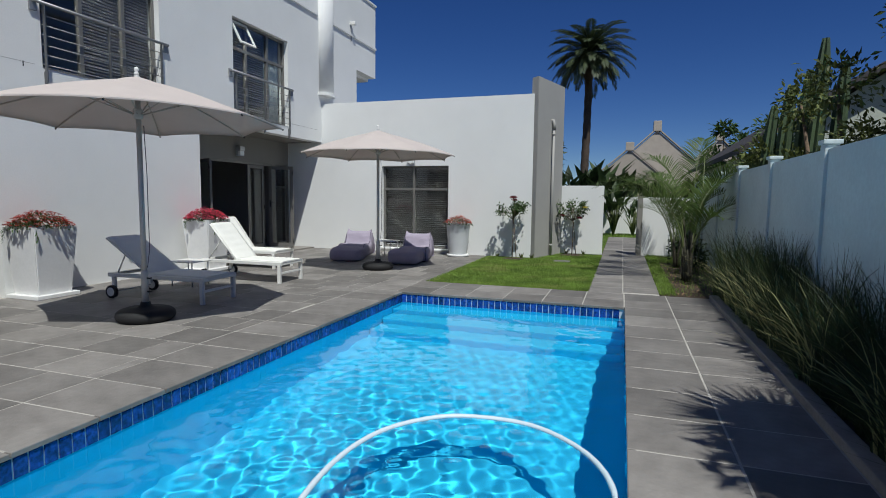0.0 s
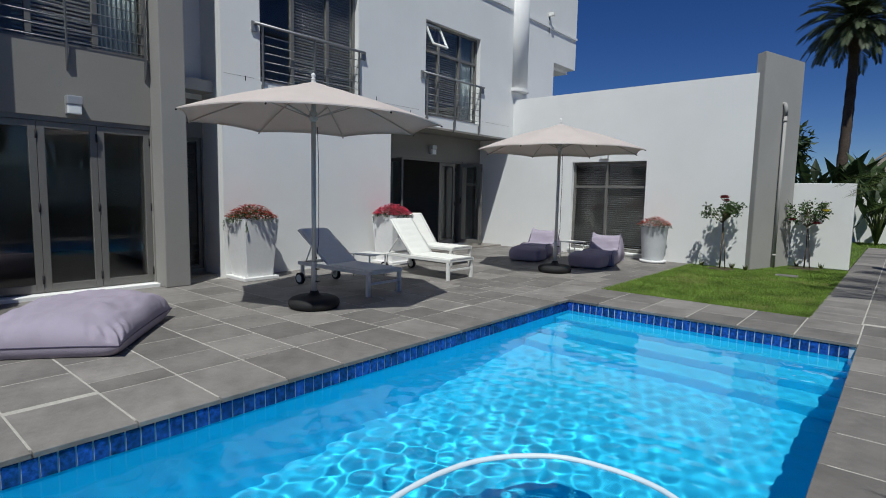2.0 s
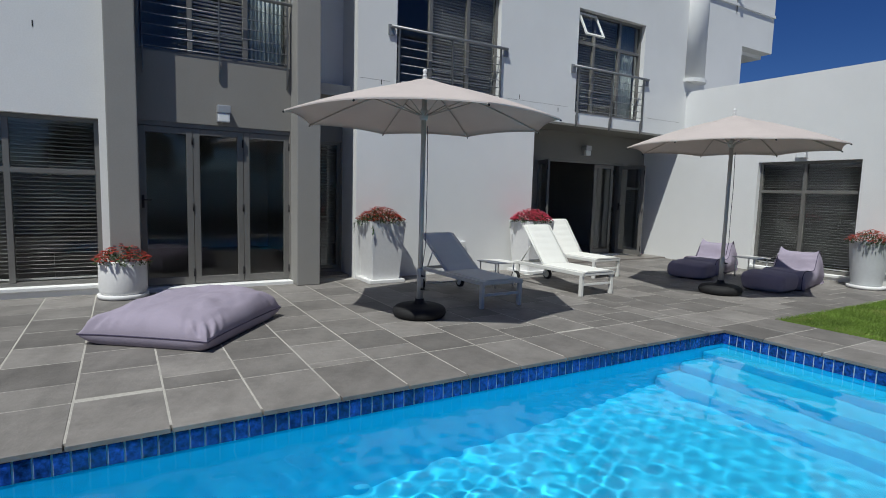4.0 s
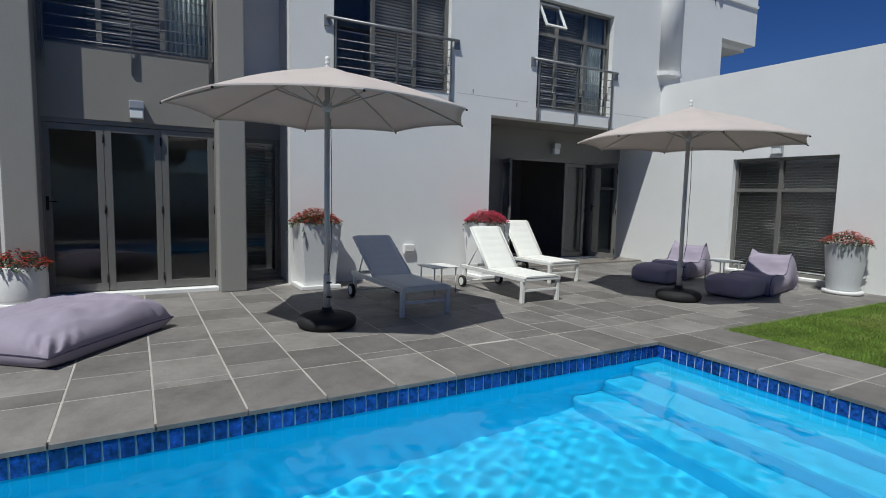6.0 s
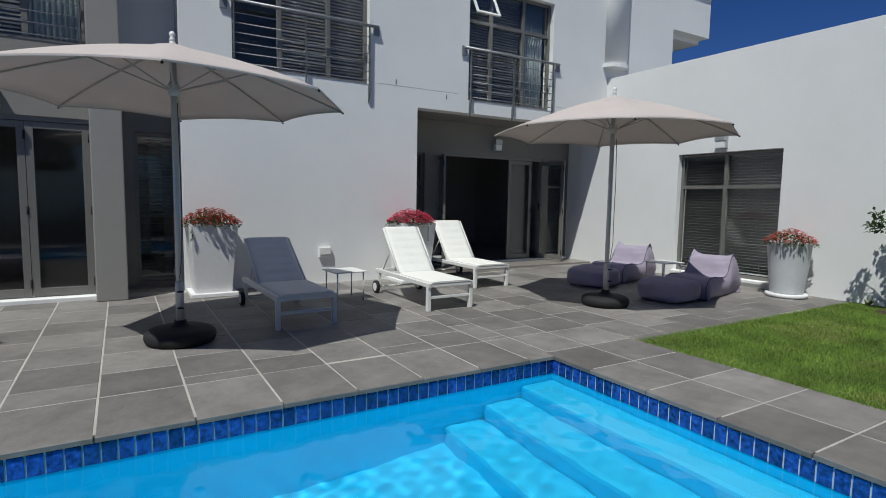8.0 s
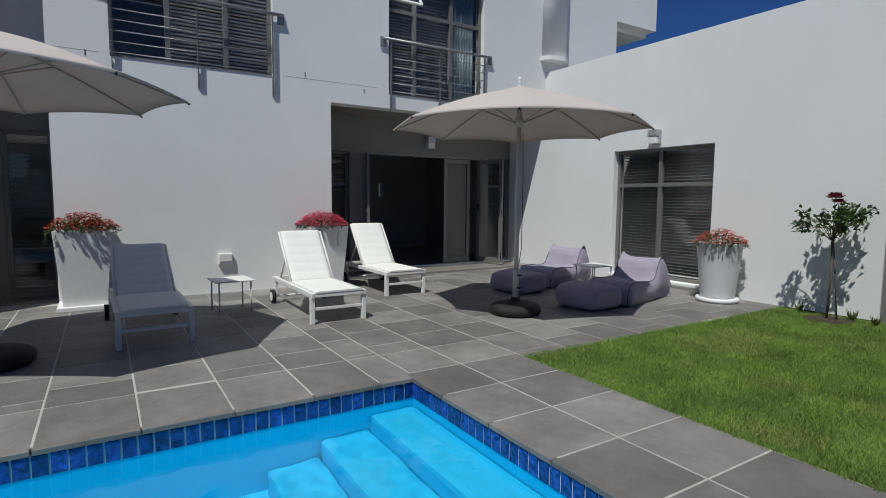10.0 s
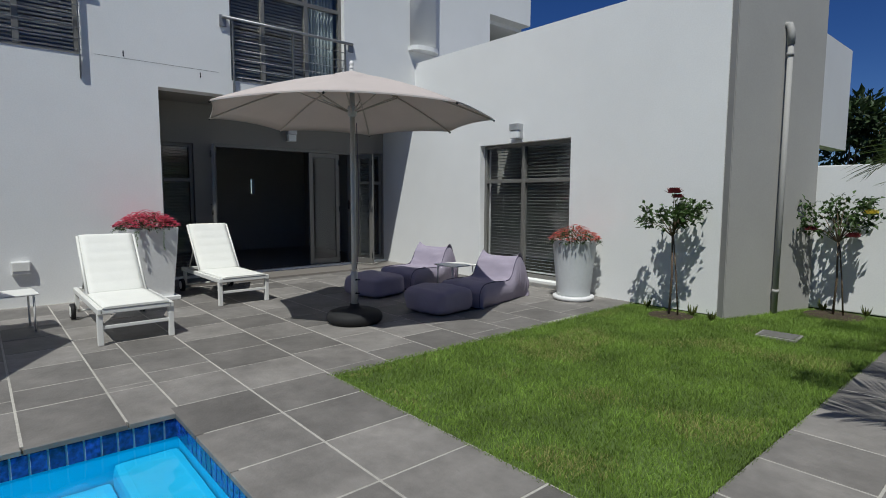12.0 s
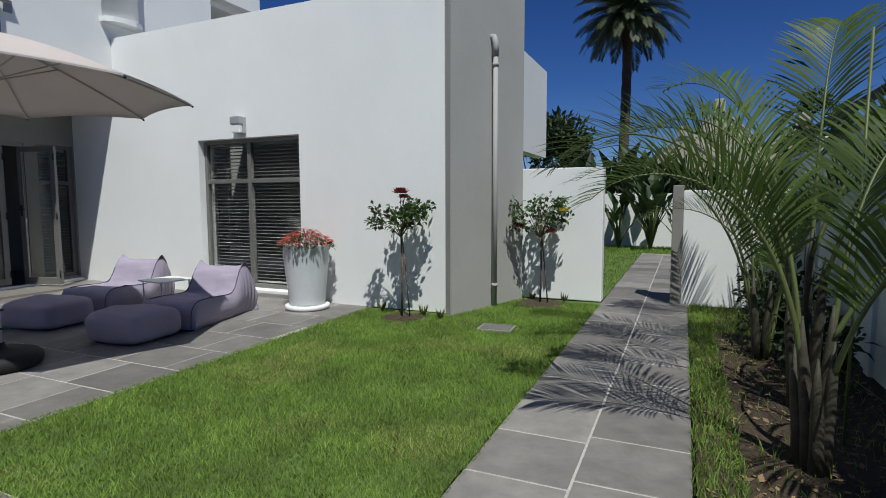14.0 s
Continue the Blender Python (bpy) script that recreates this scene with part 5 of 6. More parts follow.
# potted flowers
def flower_mound(t, z, rx, ry, h, petals, seed, trail=0, count=430):
    cl, fl = Cloud(seed), Cloud(seed + 1)
    r = cl.rng
    for k in range(count):
        a, q = r.uniform(0, 6.28), math.sqrt(r.random())
        p = np.array([math.cos(a) * q * rx, math.sin(a) * q * ry, z + h * (1 - q * q) * r.uniform(0.4, 1.0)])
        cl.leaf(p, r.normal(size=3) * 0.7 + np.array([math.cos(a) * q, math.sin(a) * q, 0.4]), (0, 0, 1), r.uniform(0.03, 0.06), 0.02)
    for k in range(count):
        a, q = r.uniform(0, 6.28), math.sqrt(r.random()) * 1.05
        p = np.array([math.cos(a) * q * rx, math.sin(a) * q * ry, z + h * (1.05 - 0.75 * q * q) * r.uniform(0.75, 1.15)])
        if r.random() < (0.5 if petals is not M_PINK else 0.1):
            continue
        for j in range(5):
            b = 2 * math.pi * j / 5 + a
            fl.leaf(p, (math.cos(b), math.sin(b), 0.35), (0, 0, 1), r.uniform(0.018, 0.030), 0.018, 0.0)
    for k in range(trail):
        a = r.uniform(0, 6.28)
        L = r.uniform(0.06, 0.22)
        for s in np.linspace(0, 1, 10):
            p = np.array([math.cos(a) * (rx + 0.02), math.sin(a) * (ry + 0.02), z - L * s])
            cl.leaf(p, (math.cos(a) + r.normal() * 0.5, math.sin(a) + r.normal() * 0.5, -0.7), (math.cos(a), math.sin(a), 0.3), 0.045, 0.016)
    cl.put("foliage", M_LEAF, t)
    fl.put("blossom", petals, t)


def square_planter(m, petals, seed, label):
    t = thing("tall_planter", m, label, "planter", "tall square planters")
    bm = bmesh.new()
    hb, ht, H, wl = 0.215, 0.28, 0.89, 0.03
    ringz = [(hb, 0.045), (ht, H), (ht - wl, H), (ht - wl - 0.01, H - 0.08)]
    rings = [[bm.verts.new((sx * r, sy * r, z)) for sx, sy in ((-1, -1), (1, -1), (1, 1), (-1, 1))] for r, z in ringz]
    for a, b in zip(rings, rings[1:]):
        for k in range(4):
            bm.faces.new((a[k], a[(k + 1) % 4], b[(k + 1) % 4], b[k]))
    bm.faces.new(rings[0])
    bmesh.ops.bevel(bm, geom=[e for e in bm.edges if abs((e.verts[0].co - e.verts[1].co).z) > 0.5], offset=0.012, segments=2, affect="EDGES")
    part("body", bm, M_POTWHITE, t)
    box_part("foot", (-0.275, -0.275, 0, 0.275, 0.275, 0.05), M_POTWHITE, t, 0.008)
    box_part("soil", (-0.235, -0.235, H - 0.1, 0.235, 0.235, H - 0.05), M_SOIL, t)
    flower_mound(t, H - 0.03, 0.35, 0.35, 0.20, petals, seed, 5, 900)
    return t


square_planter(pose(-6.87, 4.86, 0), M_RED, 41, "tall tapered white planter with trailing red flowers")
square_planter(pose(-6.80, 7.66, 0), M_PINK, 43, "tall tapered white planter with dense pink flowers")


def round_pot(m, prof, mat, rim, saucer, petals, seed, label):
    t = thing("flower_pot", m, label, "flower pot", "flower pots")
    bm = bmesh.new()
    H = prof[-1][1]
    lathe(bm, prof + [(rim - 0.006, H + 0.003), (rim - 0.02, H + 0.003), (rim - 0.024, H), (rim - 0.03, H - 0.06)], 40)
    part("body", bm, mat, t)
    bm = bmesh.new()
    lathe(bm, [(saucer - 0.03, 0.0), (saucer, 0.012), (saucer, 0.05), (saucer - 0.012, 0.055)], 40)
    part("saucer", bm, M_POTWHITE, t, "white round saucer")
    flower_mound(t, H - 0.04, rim + 0.04, rim + 0.04, 0.19, petals, seed, 0, 620)
    return t


round_pot(pose(-6.86, 1.58, 0), [(0.225, 0.05), (0.24, 0.065), (0.25, 0.10), (0.25, 0.435), (0.248, 0.44)], M_POTWHITE, 0.25, 0.265, M_RED, 45, "low round white pot with red flowers")
round_pot(pose(-3.42, 11.72, 0), [(0.20, 0.05), (0.205, 0.08), (0.24, 0.42), (0.268, 0.745), (0.27, 0.75)], M_POTGREY, 0.27, 0.255, M_CORAL, 47, "tall tapered pale grey pot with coral flowers")


def rose(m, seed, h, crown, blooms, label):
    """A standard rose: stem, twigs, leaves and a few blooms."""
    t = thing("rose_bush", m, label, "rose bush", "rose bushes")
    cl = Cloud(seed)
    r = random.Random(seed)
    bm = bmesh.new()
    tube(bm, [(0, 0, -0.01), (0.01, 0.01, h * 0.5), (0, 0, h)], [0.013, 0.011, 0.009], 7)
    tube(bm, [(0.09, 0.02, -0.01), (0.05, 0.01, h * 0.55), (0.01, 0, h)], [0.009, 0.008, 0.007], 6)
    part("stem", bm, M_BARK, t)
    bm = bmesh.new()
    for k in range(18):
        a = r.uniform(0, 6.28)
        q = r.uniform(0.4, 1.0)
        end = Vector((math.cos(a) * crown[0] * q, math.sin(a) * crown[0] * 0.7 * q, h + crown[1] * r.uniform(0.25, 1.0)))
        mid = Vector((end.x * 0.4, end.y * 0.4, h + (end.z - h) * 0.6))
        tube(bm, [(0, 0, h - 0.02), mid, end], [0.006, 0.004, 0.002], 5)
        for j in range(34):
            s = r.uniform(0.35, 1.08)
            p = mid * (1 - s) + end * s if s > 0.4 else Vector((0, 0, h)) * (1 - s * 2) + mid * s * 2
            cl.leaf(np.array(p) + cl.rng.normal(size=3) * 0.035, cl.rng.normal(size=3) + np.array([math.cos(a), math.sin(a), 0.1]), cl.rng.normal(size=3) * 0.5 + np.array([0, 0, 1]), r.uniform(0.045, 0.085), 0.038)
    part("twig_crown", bm, M_BARK, t)
    cl.put("foliage", M_LEAF, t)
    for k, (x, y_, z, s, mat) in enumerate(blooms):
        bm = bmesh.new()
        tube(bm, [(0, 0, h - 0.02), (x * 0.6, y_ * 0.6, h + (z - h) * 0.5 + 0.03), (x, y_, z)], [0.005, 0.004, 0.003], 5)
        part("bloom_stem", bm, M_STALK, t)
        fl = Cloud(seed * 7 + k)
        for ring in range(5):
            for j in range(7):
                a = 2 * math.pi * (j + ring * 0.4) / 7
                e = 0.25 + 0.32 * ring
                fl.leaf((x + 0.01 * math.cos(a), y_ + 0.01 * math.sin(a), z), (math.cos(a) * (1.3 - 0.2 * ring), math.sin(a) * (1.3 - 0.2 * ring), e), (0, 0, 1), s * (1 - 0.12 * ring), s * 0.7, -0.3)
        fl.put("bloom", mat, t)
    return t


DEEP_RED = material("rose_petal", (0.20, 0.035, 0.04), 0.6, island=0.4, translucent=0.15)
rose(pose(-2.17, 11.72, 0), 51, 0.88, (0.40, 0.42), [(0.0, 0.0, 1.33, 0.10, DEEP_RED), (0.03, 0.02, 1.28, 0.07, DEEP_RED)], "standard rose with dark red bloom against the wall")
rose(pose(-1.0, 13.08, 0), 53, 0.82, (0.40, 0.46), [(0.16, -0.16, 0.88, 0.085, DEEP_RED), (-0.24, -0.08, 0.93, 0.075, DEEP_RED), (0.27, 0.0, 1.12, 0.08, M_YELLOW)], "standard rose with red and yellow blooms by the garden wall")
for k, (x, y_) in enumerate(((-2.55, 11.95), (-2.0, 11.9), (-1.75, 11.8), (-1.15, 13.3), (-0.75, 13.3))):
    cl = Cloud(60 + k)
    for j in range(26):
        a = cl.rng.uniform(0, 6.28)
        cl.leaf((0, 0, 0), (math.cos(a) * 0.5, math.sin(a) * 0.5, 1), (math.cos(a), math.sin(a), 0.2), cl.rng.uniform(0.07, 0.16), 0.02)
    ob = cl.put("weed", M_LEAFOLIVE)
    ob.matrix_basis = pose(x, y_, -0.01)
    tagged(ob, "small green weed tuft at the wall foot", "weed", "weeds")

# pool hose afloat
bm = bmesh.new()
pts = [(-1.10, 1.2, 0), (-1.28, 2.0, 0), (-1.34, 2.5, 0), (-1.28, 2.9, 0), (-1.10, 3.18, 0), (-0.85, 3.34, 0), (-0.45, 3.36, 0), (-0.15, 3.19, 0), (0.05, 2.92, 0), (0.14, 2.55, 0), (0.15, 2.0, 0), (0.05, 1.4, 0)]
fine = []
for k in range(len(pts) - 1):
    p0, p1, p2, p3 = (Vector(pts[max(0, min(len(pts) - 1, k + j))]) for j in (-1, 0, 1, 2))
    for q in range(6):
        s = q / 6
        fine.append(0.5 * ((2 * p1) + (p2 - p0) * s + (2 * p0 - 5 * p1 + 4 * p2 - p3) * s * s + (3 * p1 - p0 - 3 * p2 + p3) * s ** 3))
fine.append(Vector(pts[-1]))
tube(bm, [(p.x, p.y, WATER + 0.002) for p in fine], [0.0165 + (0.0012 if k % 2 else 0) for k in range(len(fine))], 10)
hose = tagged(new("pool_hose"), "white floating pool cleaner hose in an arc", "hose")
part("hose", bm, M_HOSE, hose)


# ---- beyond the walls ----
def big_shrub(m, label, lumps, leafmat, seed, size, trunk=None):
    t = thing("shrub", m, label, "shrub")
    for c, r_, n in lumps:
        bm = bmesh.new()
        tube(bm, [(c[0] * 0.3, c[1] * 0.3, 0), (c[0] * 0.7, c[1] * 0.7, c[2] * 0.5), c], [0.06, 0.04, 0.015], 6)
        part("limb", bm, M_BARK, t)
    cl = Cloud(seed)
    for c, r_, n in lumps:
        cl.blob(c, r_, n, size, 0.4, 0.35)
    cl.put("foliage", leafmat, t)
    return t


def lumps_for(seed, n, x, y, z, r, leaves):
    q = random.Random(seed)
    return [((q.uniform(*x), q.uniform(*y), q.uniform(*z)), tuple(q.uniform(*r) for _ in range(3)), leaves) for _ in range(n)]


big_shrub(pose(3.1, 8.3, 0), "dense olive-green shrubs above the boundary wall", lumps_for(1, 9, (-0.8, 0.9), (-1.5, 1.5), (1.7, 3.1), (0.35, 0.65), 420), M_LEAFOLIVE, 71, 0.10)
big_shrub(pose(3.2, 5.9, 0), "tall dark shrubs above the boundary wall", lumps_for(2, 15, (-0.8, 1.2), (-1.5, 1.4), (1.6, 4.6), (0.4, 0.8), 480), M_LEAFOLIVE, 72, 0.11)
big_shrub(pose(4.4, 9.6, 0), "tall olive-green shrubs above the boundary wall", lumps_for(3, 10, (-0.8, 1.5), (-1.5, 1.5), (1.5, 3.2), (0.4, 0.8), 420), M_LEAFOLIVE, 73, 0.11)
big_shrub(pose(2.75, 13.0, 0), "bright green climbing shrub above the boundary wall", lumps_for(4, 7, (-0.5, 0.7), (-1.4, 1.3), (1.4, 2.8), (0.3, 0.6), 300), M_LEAF, 74, 0.11)
big_shrub(pose(2.6, 10.6, 0), "olive-green trailing shrub over the boundary wall", lumps_for(5, 7, (-0.3, 0.6), (-1.2, 1.2), (1.6, 2.2), (0.25, 0.5), 240), M_LEAFOLIVE, 75, 0.12)
# Out of view, added to shade bed and paving and darken door glass.
big_shrub(pose(2.3, 2.6, 0), "tall dark shrubs above the boundary wall", lumps_for(9, 18, (-0.1, 1.2), (-2.4, 1.3), (1.9, 4.4), (0.45, 0.85), 750), M_LEAFDARK, 79, 0.17)


big_shrub(pose(3.9, 7.4, 0), "tall olive-green shrubs above the boundary wall", lumps_for(13, 9, (-0.6, 0.9), (-0.9, 0.9), (2.0, 3.9), (0.35, 0.7), 420), M_LEAFOLIVE, 83, 0.10)


def cactus(m, arms, label):
    t = thing("cactus", m, label, "cactus", "column cacti")
    for x, y_, z0, h, r_ in arms:
        bm = bmesh.new()
        seg = 16
        rings = []
        for i in range(9):
            f = i / 8
            rr = r_ * (0.8 + 0.25 * math.sin(math.pi * min(1, f * 1.1))) * (1 if f < 0.93 else 0.55)
            rings.append([bm.verts.new((x + 0.1 * f + rr * (1 + 0.22 * (-1) ** k) * math.cos(2 * math.pi * k / seg), y_ + rr * (1 + 0.22 * (-1) ** k) * math.sin(2 * math.pi * k / seg), z0 + h * f)) for k in range(seg)])
        for a, b in zip(rings, rings[1:]):
            for k in range(seg):
                bm.faces.new((a[k], a[(k + 1) % seg], b[(k + 1) % seg], b[k]))
        bm.faces.new(rings[-1])
        part("column", bm, M_CACTUS, t)
    return t


cactus(pose(2.75, 10.2, 0), [(0, 0, 0, 3.4, 0.10), (-0.22, 0.1, 1.2, 2.0, 0.09), (0.2, 0.05, 0.8, 3.1, 0.10), (0.1, -0.25, 1.0, 2.1, 0.09), (-0.42, 0.2, 1.4, 1.5, 0.08), (0.45, -0.1, 1.0, 2.5, 0.09)], "tall green column cactus behind the boundary wall")
cactus(pose(3.5, 8.9, 0), [(0, 0, 0, 3.9, 0.10), (0.3, 0.1, 0.8, 2.6, 0.09)], "tall green column cactus behind the boundary wall")


def date_palm(m, H, label):
    t = thing("date_palm", m, label, "palm")
    bm = bmesh.new()
    n = 26
    pts = [(0.18 * math.sin(2.0 * i / n), 0, H * i / n) for i in range(n + 1)]
    tube(bm, pts, [0.24 - 0.05 * (i / n) + 0.025 * (i % 2) + (0.09 if i > n - 4 else 0) for i in range(n + 1)], 14)
    part("trunk", bm, M_TRUNK, t)
    cl = Cloud(91)
    st = bmesh.new()
    top = np.array([pts[-1][0], 0, H])
    r = random.Random(9)
    for k in range(90):
        az = k * 2.39996
        f = k / 89
        frond(cl, st, top + np.array([0, 0, 0.25 * (1 - f)]), az, r.uniform(2.3, 2.9), radians(66 - 98 * f ** 0.9), radians(70 - 25 * f), 0.52, 34, 0.12, 0.25, 0.056, 0.0, 0.03)
    crown = cl.put("crown", M_FRONDDARK, t)
    part("frond_stalk", st, M_STALK, crown)
    return t


date_palm(pose(-2.3, 34.0, 0), 9.9, "tall date palm with a dark shaggy crown")


def paddle_plant(m, seed, n, h, label):
    """A clump of upright paddle leaves on long stalks."""
    t = thing("paddle_plant", m, label, "strelitzia", "paddle-leaf plants")
    cl = Cloud(seed)
    for k in range(n):
        a = cl.rng.uniform(0, 6.28)
        ln = cl.rng.uniform(0.15, 0.6)
        hh = h * cl.rng.uniform(0.45, 0.9)
        end = (math.cos(a) * ln * h * 0.5, math.sin(a) * ln * h * 0.5, hh)
        bm = bmesh.new()
        tube(bm, [(0, 0, 0), (end[0] * 0.4, end[1] * 0.4, hh * 0.6), end], [0.03, 0.02, 0.012], 5)
        part("stem", bm, M_STALK, t)
        cl.leaf(end, (math.cos(a) * ln, math.sin(a) * ln, cl.rng.uniform(0.2, 1.2)), (-math.cos(a), -math.sin(a), 0.6), h * cl.rng.uniform(0.32, 0.5), h * 0.16, 0.25)
    cl.put("foliage", M_LEAFDARK, t)
    return t


PAD = "dark green paddle-leaf plant before the white wall"
paddle_plant(pose(-0.2, 21.4, 0), 101, 34, 1.7, PAD)
paddle_plant(pose(-1.0, 21.6, 0), 102, 20, 1.3, PAD)
paddle_plant(pose(0.5, 21.3, 0), 103, 18, 1.2, PAD)
for k, (x, y_, h) in enumerate(((-2.2, 24.5, 2.2), (-1.4, 25.2, 2.5), (-0.6, 24.4, 2.4), (0.3, 25.5, 2.2), (-3.0, 25.0, 2.0), (1.2, 24.3, 1.8))):
    paddle_plant(pose(x, y_, 0), 110 + k, 30, h, "tall dark banana-like plant beyond the garden wall")
big_shrub(pose(-5.5, 33, 0), "dark tree beyond the far garden", lumps_for(6, 9, (-2, 2), (-1, 1), (2.5, 4.6), (0.8, 1.4), 260), M_LEAFDARK, 76, 0.4)
big_shrub(pose(2.6, 27, 0), "bushy green shrubs before the far house", lumps_for(7, 9, (-1.5, 1.6), (-1, 1), (0.9, 1.9), (0.4, 0.7), 260), M_LEAFOLIVE, 77, 0.25)
big_shrub(pose(5.2, 33, 0), "slender dark green tree beside the far house", lumps_for(8, 7, (-0.7, 0.7), (-0.7, 0.7), (2.2, 5.6), (0.5, 0.95), 260), M_LEAF, 78, 0.3)

# far gabled house
house = thing("far_house", pose(0, 0, 0), "distant beige gabled house with grey roof and capped gables", "house")


def gable(x0, x1, y0, y1, eave, ridge, cap):
    xm = (x0 + x1) / 2
    bm = bmesh.new()
    q = [(x0, -0.05), (x1, -0.05), (x1, eave), (xm, ridge), (x0, eave)]
    a = [bm.verts.new((x, y0, z)) for x, z in q]
    b = [bm.verts.new((x, y0 + 0.35, z)) for x, z in q]
    for k in range(5):
        bm.faces.new((a[k], a[(k + 1) % 5], b[(k + 1) % 5], b[k]))
    bm.faces.new(a)
    bm.faces.new(b[::-1])
    w = part("gable_wall", bm, M_FARWALL, house)
    for s, xe in ((-1, x0), (1, x1)):
        bm = bmesh.new()
        p = [(xe + s * 0.15, y0 - 0.1, eave - 0.05), (xm, y0 - 0.1, ridge + 0.12), (xm, y0 + 0.4, ridge + 0.12), (xe + s * 0.15, y0 + 0.4, eave - 0.05)]
        lo_ = [bm.verts.new(c) for c in p]
        hi_ = [bm.verts.new((c[0], c[1], c[2] + 0.10)) for c in p]
        bm.faces.new(lo_)
        bm.faces.new(hi_)
        for k in range(4):
            bm.faces.new((lo_[k], lo_[(k + 1) % 4], hi_[(k + 1) % 4], hi_[k]))
        part("coping", bm, M_FARWALL, w)
        bm = bmesh.new()
        p = [(xe, y0 + 0.35, eave - 0.1), (xm, y0 + 0.35, ridge - 0.1), (xm, y1, ridge - 0.1), (xe, y1, eave - 0.1)]
        lo_ = [bm.verts.new(c) for c in p]
        hi_ = [bm.verts.new((c[0], c[1], c[2] + 0.12)) for c in p]
        bm.faces.new(lo_)
        bm.faces.new(hi_)
        for k in range(4):
            bm.faces.new((lo_[k], lo_[(k + 1) % 4], hi_[(k + 1) % 4], hi_[k]))
        part("roof", bm, M_ROOFGREY, house)
    box_part("gable_cap", (xm - 0.26, y0 - 0.12, ridge - 0.05, xm + 0.26, y0 + 0.45, ridge + cap), M_FARWALL, w, 0.03)


gable(-0.3, 4.6, 40.0, 50.0, 3.9, 6.1, 0.65)
gable(-1.4, 2.2, 37.5, 40.0, 3.1, 4.6, 0.5)
gable(4.4, 8.0, 41.0, 50.0, 3.6, 5.5, 0.4)
box_part("far_window", (0.2, 37.44, 1.6, 0.8, 37.5, 2.5), M_ROOFDARK, house)

# neighbour's outbuilding beyond the boundary wall
nb = thing("neighbour_outbuilding", pose(0, 0, 0), "pale green outbuilding with dark tiled roof behind the wall", "building")
box_part("wall", (3.0, 14.5, -0.05, 8.0, 24.0, 2.45), M_FARGARAGE, nb)
bm = bmesh.new()
q = [(2.6, 2.42), (5.5, 4.3), (8.4, 2.42), (8.4, 2.55), (5.5, 4.46), (2.6, 2.55)]
a = [bm.verts.new((x, 14.1, z)) for x, z in q]
b = [bm.verts.new((x, 24.4, z)) for x, z in q]
for k in range(6):
    bm.faces.new((a[k], a[(k + 1) % 6], b[(k + 1) % 6], b[k]))
bm.faces.new(a)
bm.faces.new(b[::-1])
part("roof", bm, M_ROOFDARK, nb)
bm = bmesh.new()
g3 = [bm.verts.new(c) for c in ((3.0, 14.5, 2.45), (8.0, 14.5, 2.45), (5.5, 14.5, 4.2))]
g4 = [bm.verts.new(c) for c in ((3.0, 14.7, 2.45), (8.0, 14.7, 2.45), (5.5, 14.7, 4.2))]
for k in range(3):
    bm.faces.new((g3[k], g3[(k + 1) % 3], g4[(k + 1) % 3], g4[k]))
bm.faces.new(g3)
bm.faces.new(g4[::-1])
part("gable", bm, M_FARGARAGE, nb)


# ---- paving, tile by tile ----
def slab_mesh(name, mat, thick=0.03, bevel=0.004):
    bm = bmesh.new()
    b = bevel
    lo = [bm.verts.new((x, y, -thick)) for x, y in ((0, 0), (1, 0), (1, 1), (0, 1))]
    md = [bm.verts.new((x, y, -b)) for x, y in ((0, 0), (1, 0), (1, 1), (0, 1))]
    hi = [bm.verts.new((x, y, 0)) for x, y in ((b * 2, b * 2), (1 - b * 2, b * 2), (1 - b * 2, 1 - b * 2), (b * 2, 1 - b * 2))]
    for k in range(4):
        q = (k + 1) % 4
        bm.faces.new((lo[k], lo[q], md[q], md[k]))
        bm.faces.new((md[k], md[q], hi[q], hi[k]))
    bm.faces.new(hi)
    return finish(bm, name, mat)


TILE = slab_mesh("tile", M_SLATE)
prng = random.Random(21)


def tile(x0, y0, x1, y1, parent, gap=0.0098):
    ob = new("tile", TILE)
    ob.parent = parent
    ob.matrix_basis = Matrix.LocRotScale((x0 + gap / 2, y0 + gap / 2, prng.uniform(-0.0006, 0.0006)), Euler((prng.uniform(-0.001, 0.001), prng.uniform(-0.001, 0.001), 0)),
                                         (x1 - x0 - gap, y1 - y0 - gap, 1))
    return ob


def rows_of(lines, lo, hi, step, parent, shift=0.0, along="x"):
    """Courses between successive lines; short joints staggered from course to course."""
    for k, (a, b) in enumerate(zip(lines, lines[1:])):
        s = lo - step * ((k * 0.37 + shift) % 1.0)
        while s < hi - 0.02:
            c0, c1 = max(s, lo), min(s + step, hi)
            if c1 - c0 > 0.06:
                tile(*((c0, a, c1, b) if along == "x" else (a, c0, b, c1)), parent)
            s += step


terrace = thing("terrace", pose(0, 0, 0), "grey slate terrace paving with pale joints", "paving", "", "structure")
ylines = [-0.65 + 0.487 * k for k in range(-7, 15)]                       # up to 6.17
ylines = [y for y in ylines if y < 6.3] + [6.64, 6.92, 7.37, 7.93]
rows_of(ylines, -7.12, -3.40, 0.53, terrace)
far_lines = [7.93, 8.43, 8.93, 9.43, 9.93, 10.43, 10.93, 11.43, 12.09]
rows_of(far_lines, -7.12, -2.78, 0.54, terrace, 0.2)
rows_of(far_lines, -8.05, -7.12, 0.47, terrace)

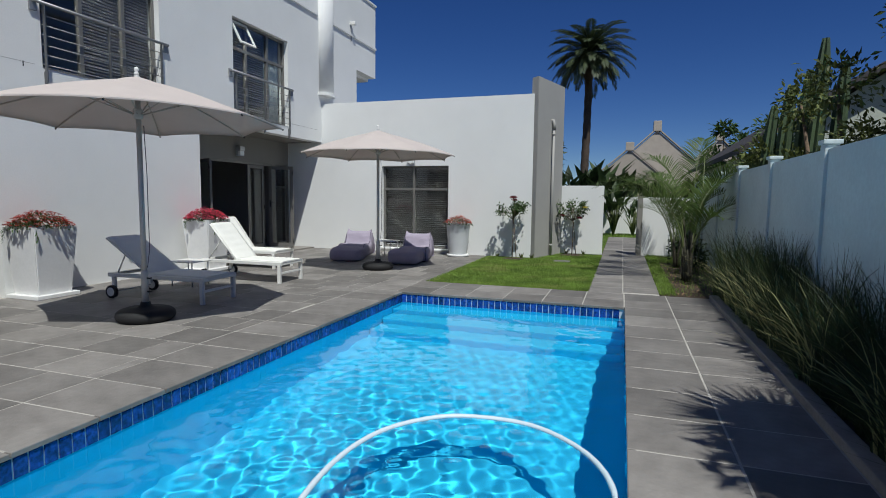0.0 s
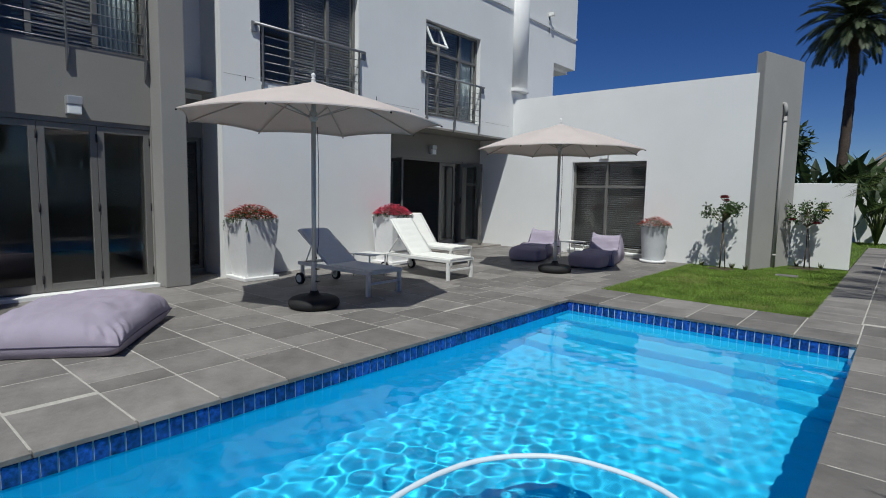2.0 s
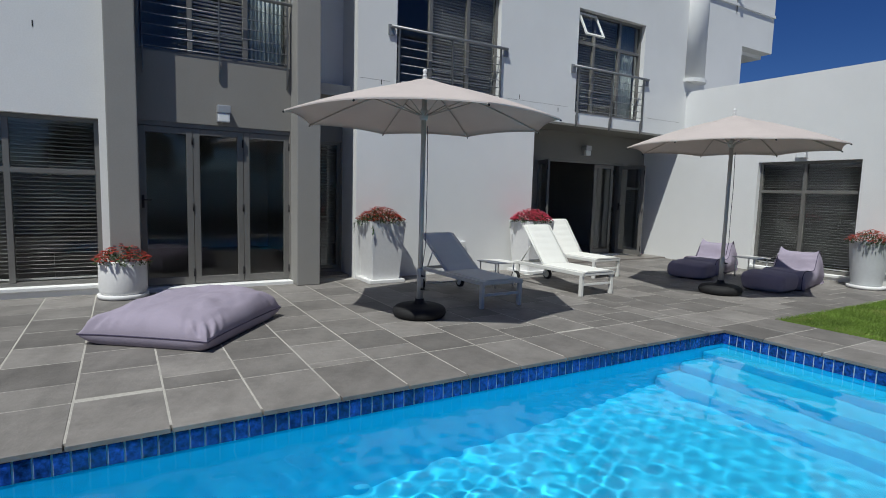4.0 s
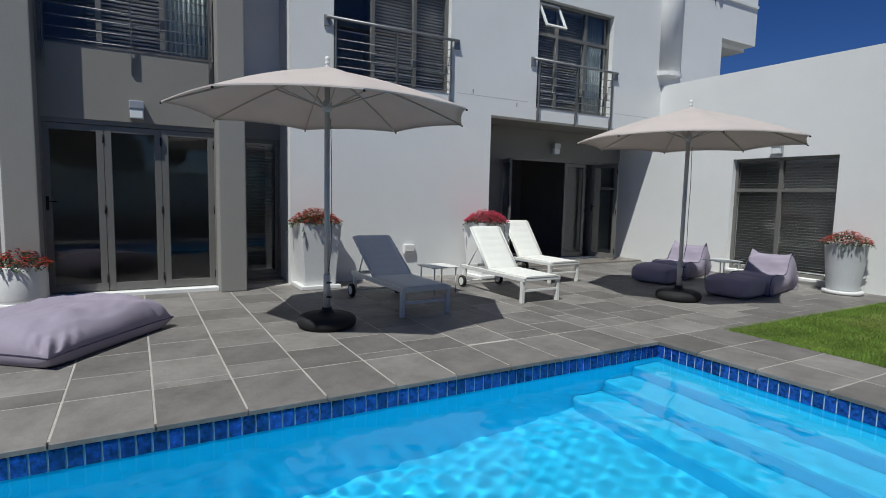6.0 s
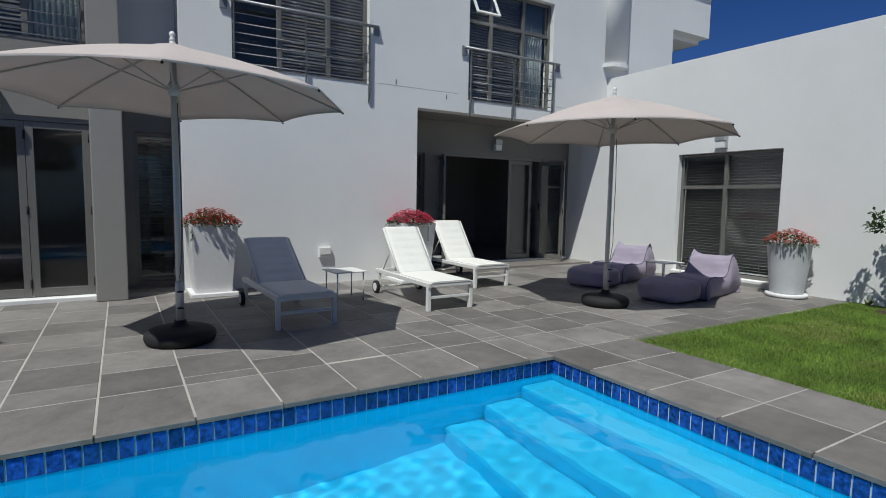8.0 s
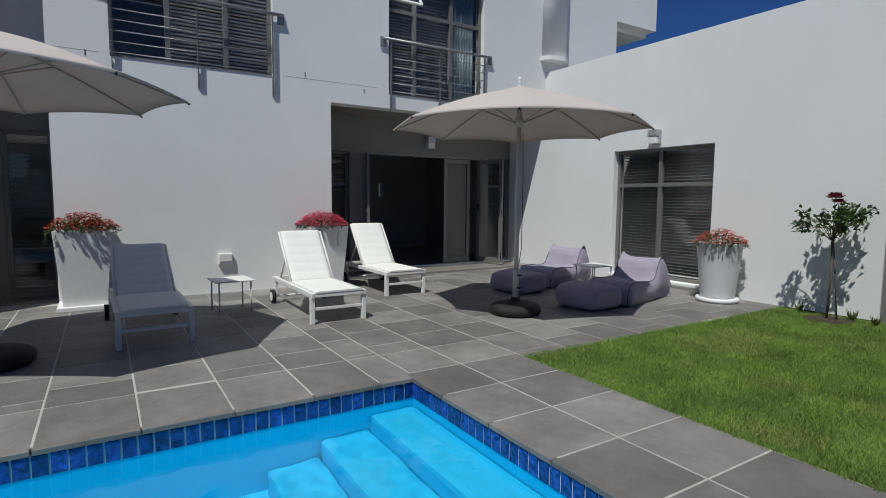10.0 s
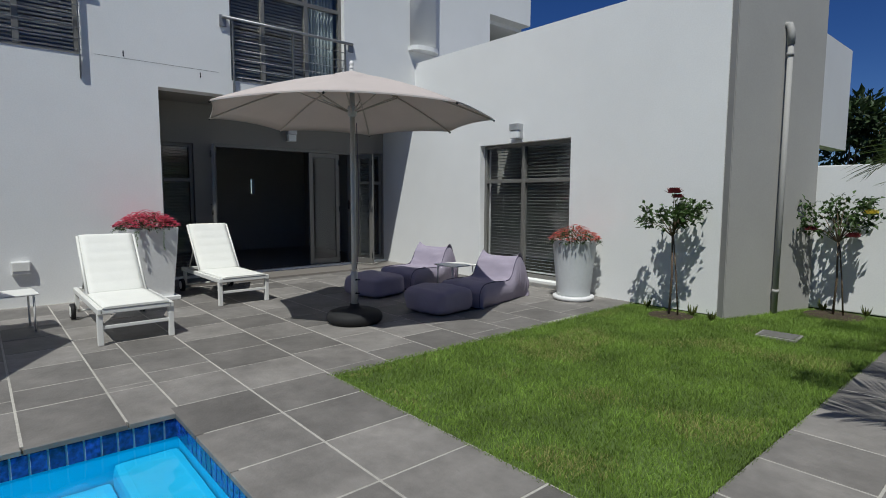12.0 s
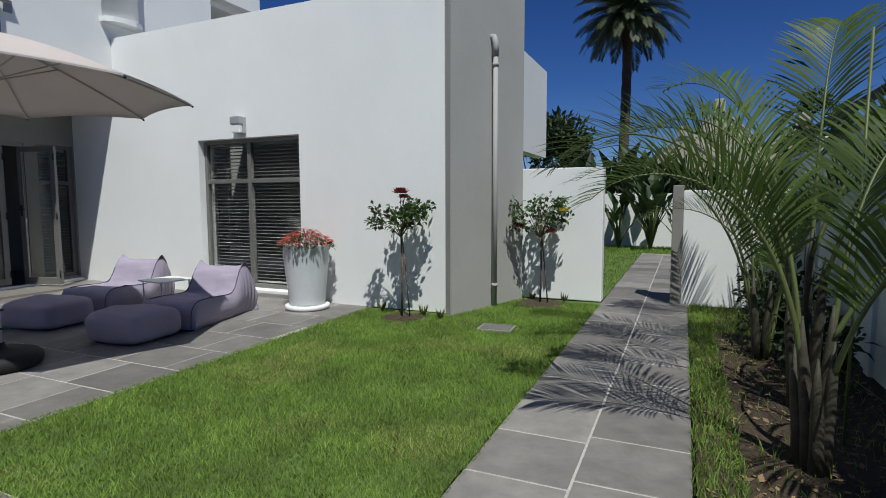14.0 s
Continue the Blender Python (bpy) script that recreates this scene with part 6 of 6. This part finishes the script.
coping = thing("pool_coping", pose(0, 0, 0), "grey slate coping around the pool", "paving", "", "structure")
for a, b in zip(ylines, ylines[1:]):
    if b <= 6.95:
        tile(-3.40, a, PX0 + 0.025, b, coping)
xl = [-3.40, -2.87, -2.37, -1.86, -1.35, -0.84, -0.33, 0.17]
for a, b in zip(xl, xl[1:]):
    tile(a, 6.875 if b > PX0 else 6.92, b, 7.37, coping)
    tile(a, 7.37, b, 7.93, coping)
yl = [-0.6 + 0.5 * k for k in range(-7, 16)] + [7.37, 7.93]
for a, b in zip(yl, yl[1:]):
    if b > 7.5 or b <= 7.38:
        tile(PX1 - 0.025 if b < 6.95 else 0.17, a, 0.71, b, coping)
        tile(0.71, a, 1.25, b, coping)
for k in range(6):
    tile(-2.76 + 0.49 * k, -0.1, -2.76 + 0.49 * (k + 1), PY0 + 0.025, coping)
    tile(-2.76 + 0.49 * k, -0.65, -2.76 + 0.49 * (k + 1), -0.1, coping)
    for j in range(7):
        tile(-2.76 + 0.49 * k, -4.06 + 0.487 * j, -2.76 + 0.49 * (k + 1), -4.06 + 0.487 * (j + 1), coping)

walkway = thing("garden_path", pose(0, 0, 0), "two-tile-wide grey slate garden path", "paving", "", "structure")
for k in range(25):
    y0 = 7.93 + 0.492 * k
    tile(-0.33, y0, 0.155, y0 + 0.492, walkway)
    tile(0.155, y0 + 0.09, 0.645, y0 + 0.582, walkway)

# glazed tiles at the water line
MOS = slab_mesh("glazed_tile", M_MOSAIC, 0.012, 0.012)
mosaic = pool


def glazed(m, w):
    ob = new("glazed_tile", MOS)
    ob.parent = mosaic
    ob.matrix_basis = m @ Matrix.Diagonal((w, 0.118, 1, 1))


P_ = 0.0785
n_side, n_end = int((PY1 - PY0) / P_), int((PX1 - PX0) / P_)
for k in range(n_side):
    y = PY1 - P_ * (k + 1)
    glazed(pose(PX0 + 0.012, y + 0.004, -0.153, 90, 0, 90), P_ - 0.008)
    glazed(pose(PX1 - 0.012, y + P_ - 0.004, -0.153, 90, 0, -90), P_ - 0.008)
for k in range(n_end):
    x = PX0 + P_ * k
    glazed(pose(x + 0.004, PY1 - 0.012, -0.153, 90, 0, 0), P_ - 0.008)
    glazed(pose(x + P_ - 0.004, PY0 + 0.012, -0.153, 90, 0, 180), P_ - 0.008)
bm = bmesh.new()
box(bm, PX0, PY0, -0.16, PX0 + 0.006, PY1, -0.03)
box(bm, PX1 - 0.006, PY0, -0.16, PX1, PY1, -0.03)
box(bm, PX0 + 0.006, PY1 - 0.006, -0.16, PX1 - 0.006, PY1, -0.03)
box(bm, PX0 + 0.006, PY0, -0.16, PX1 - 0.006, PY0 + 0.006, -0.03)
part("tile_joint", bm, M_MGROUT, pool)
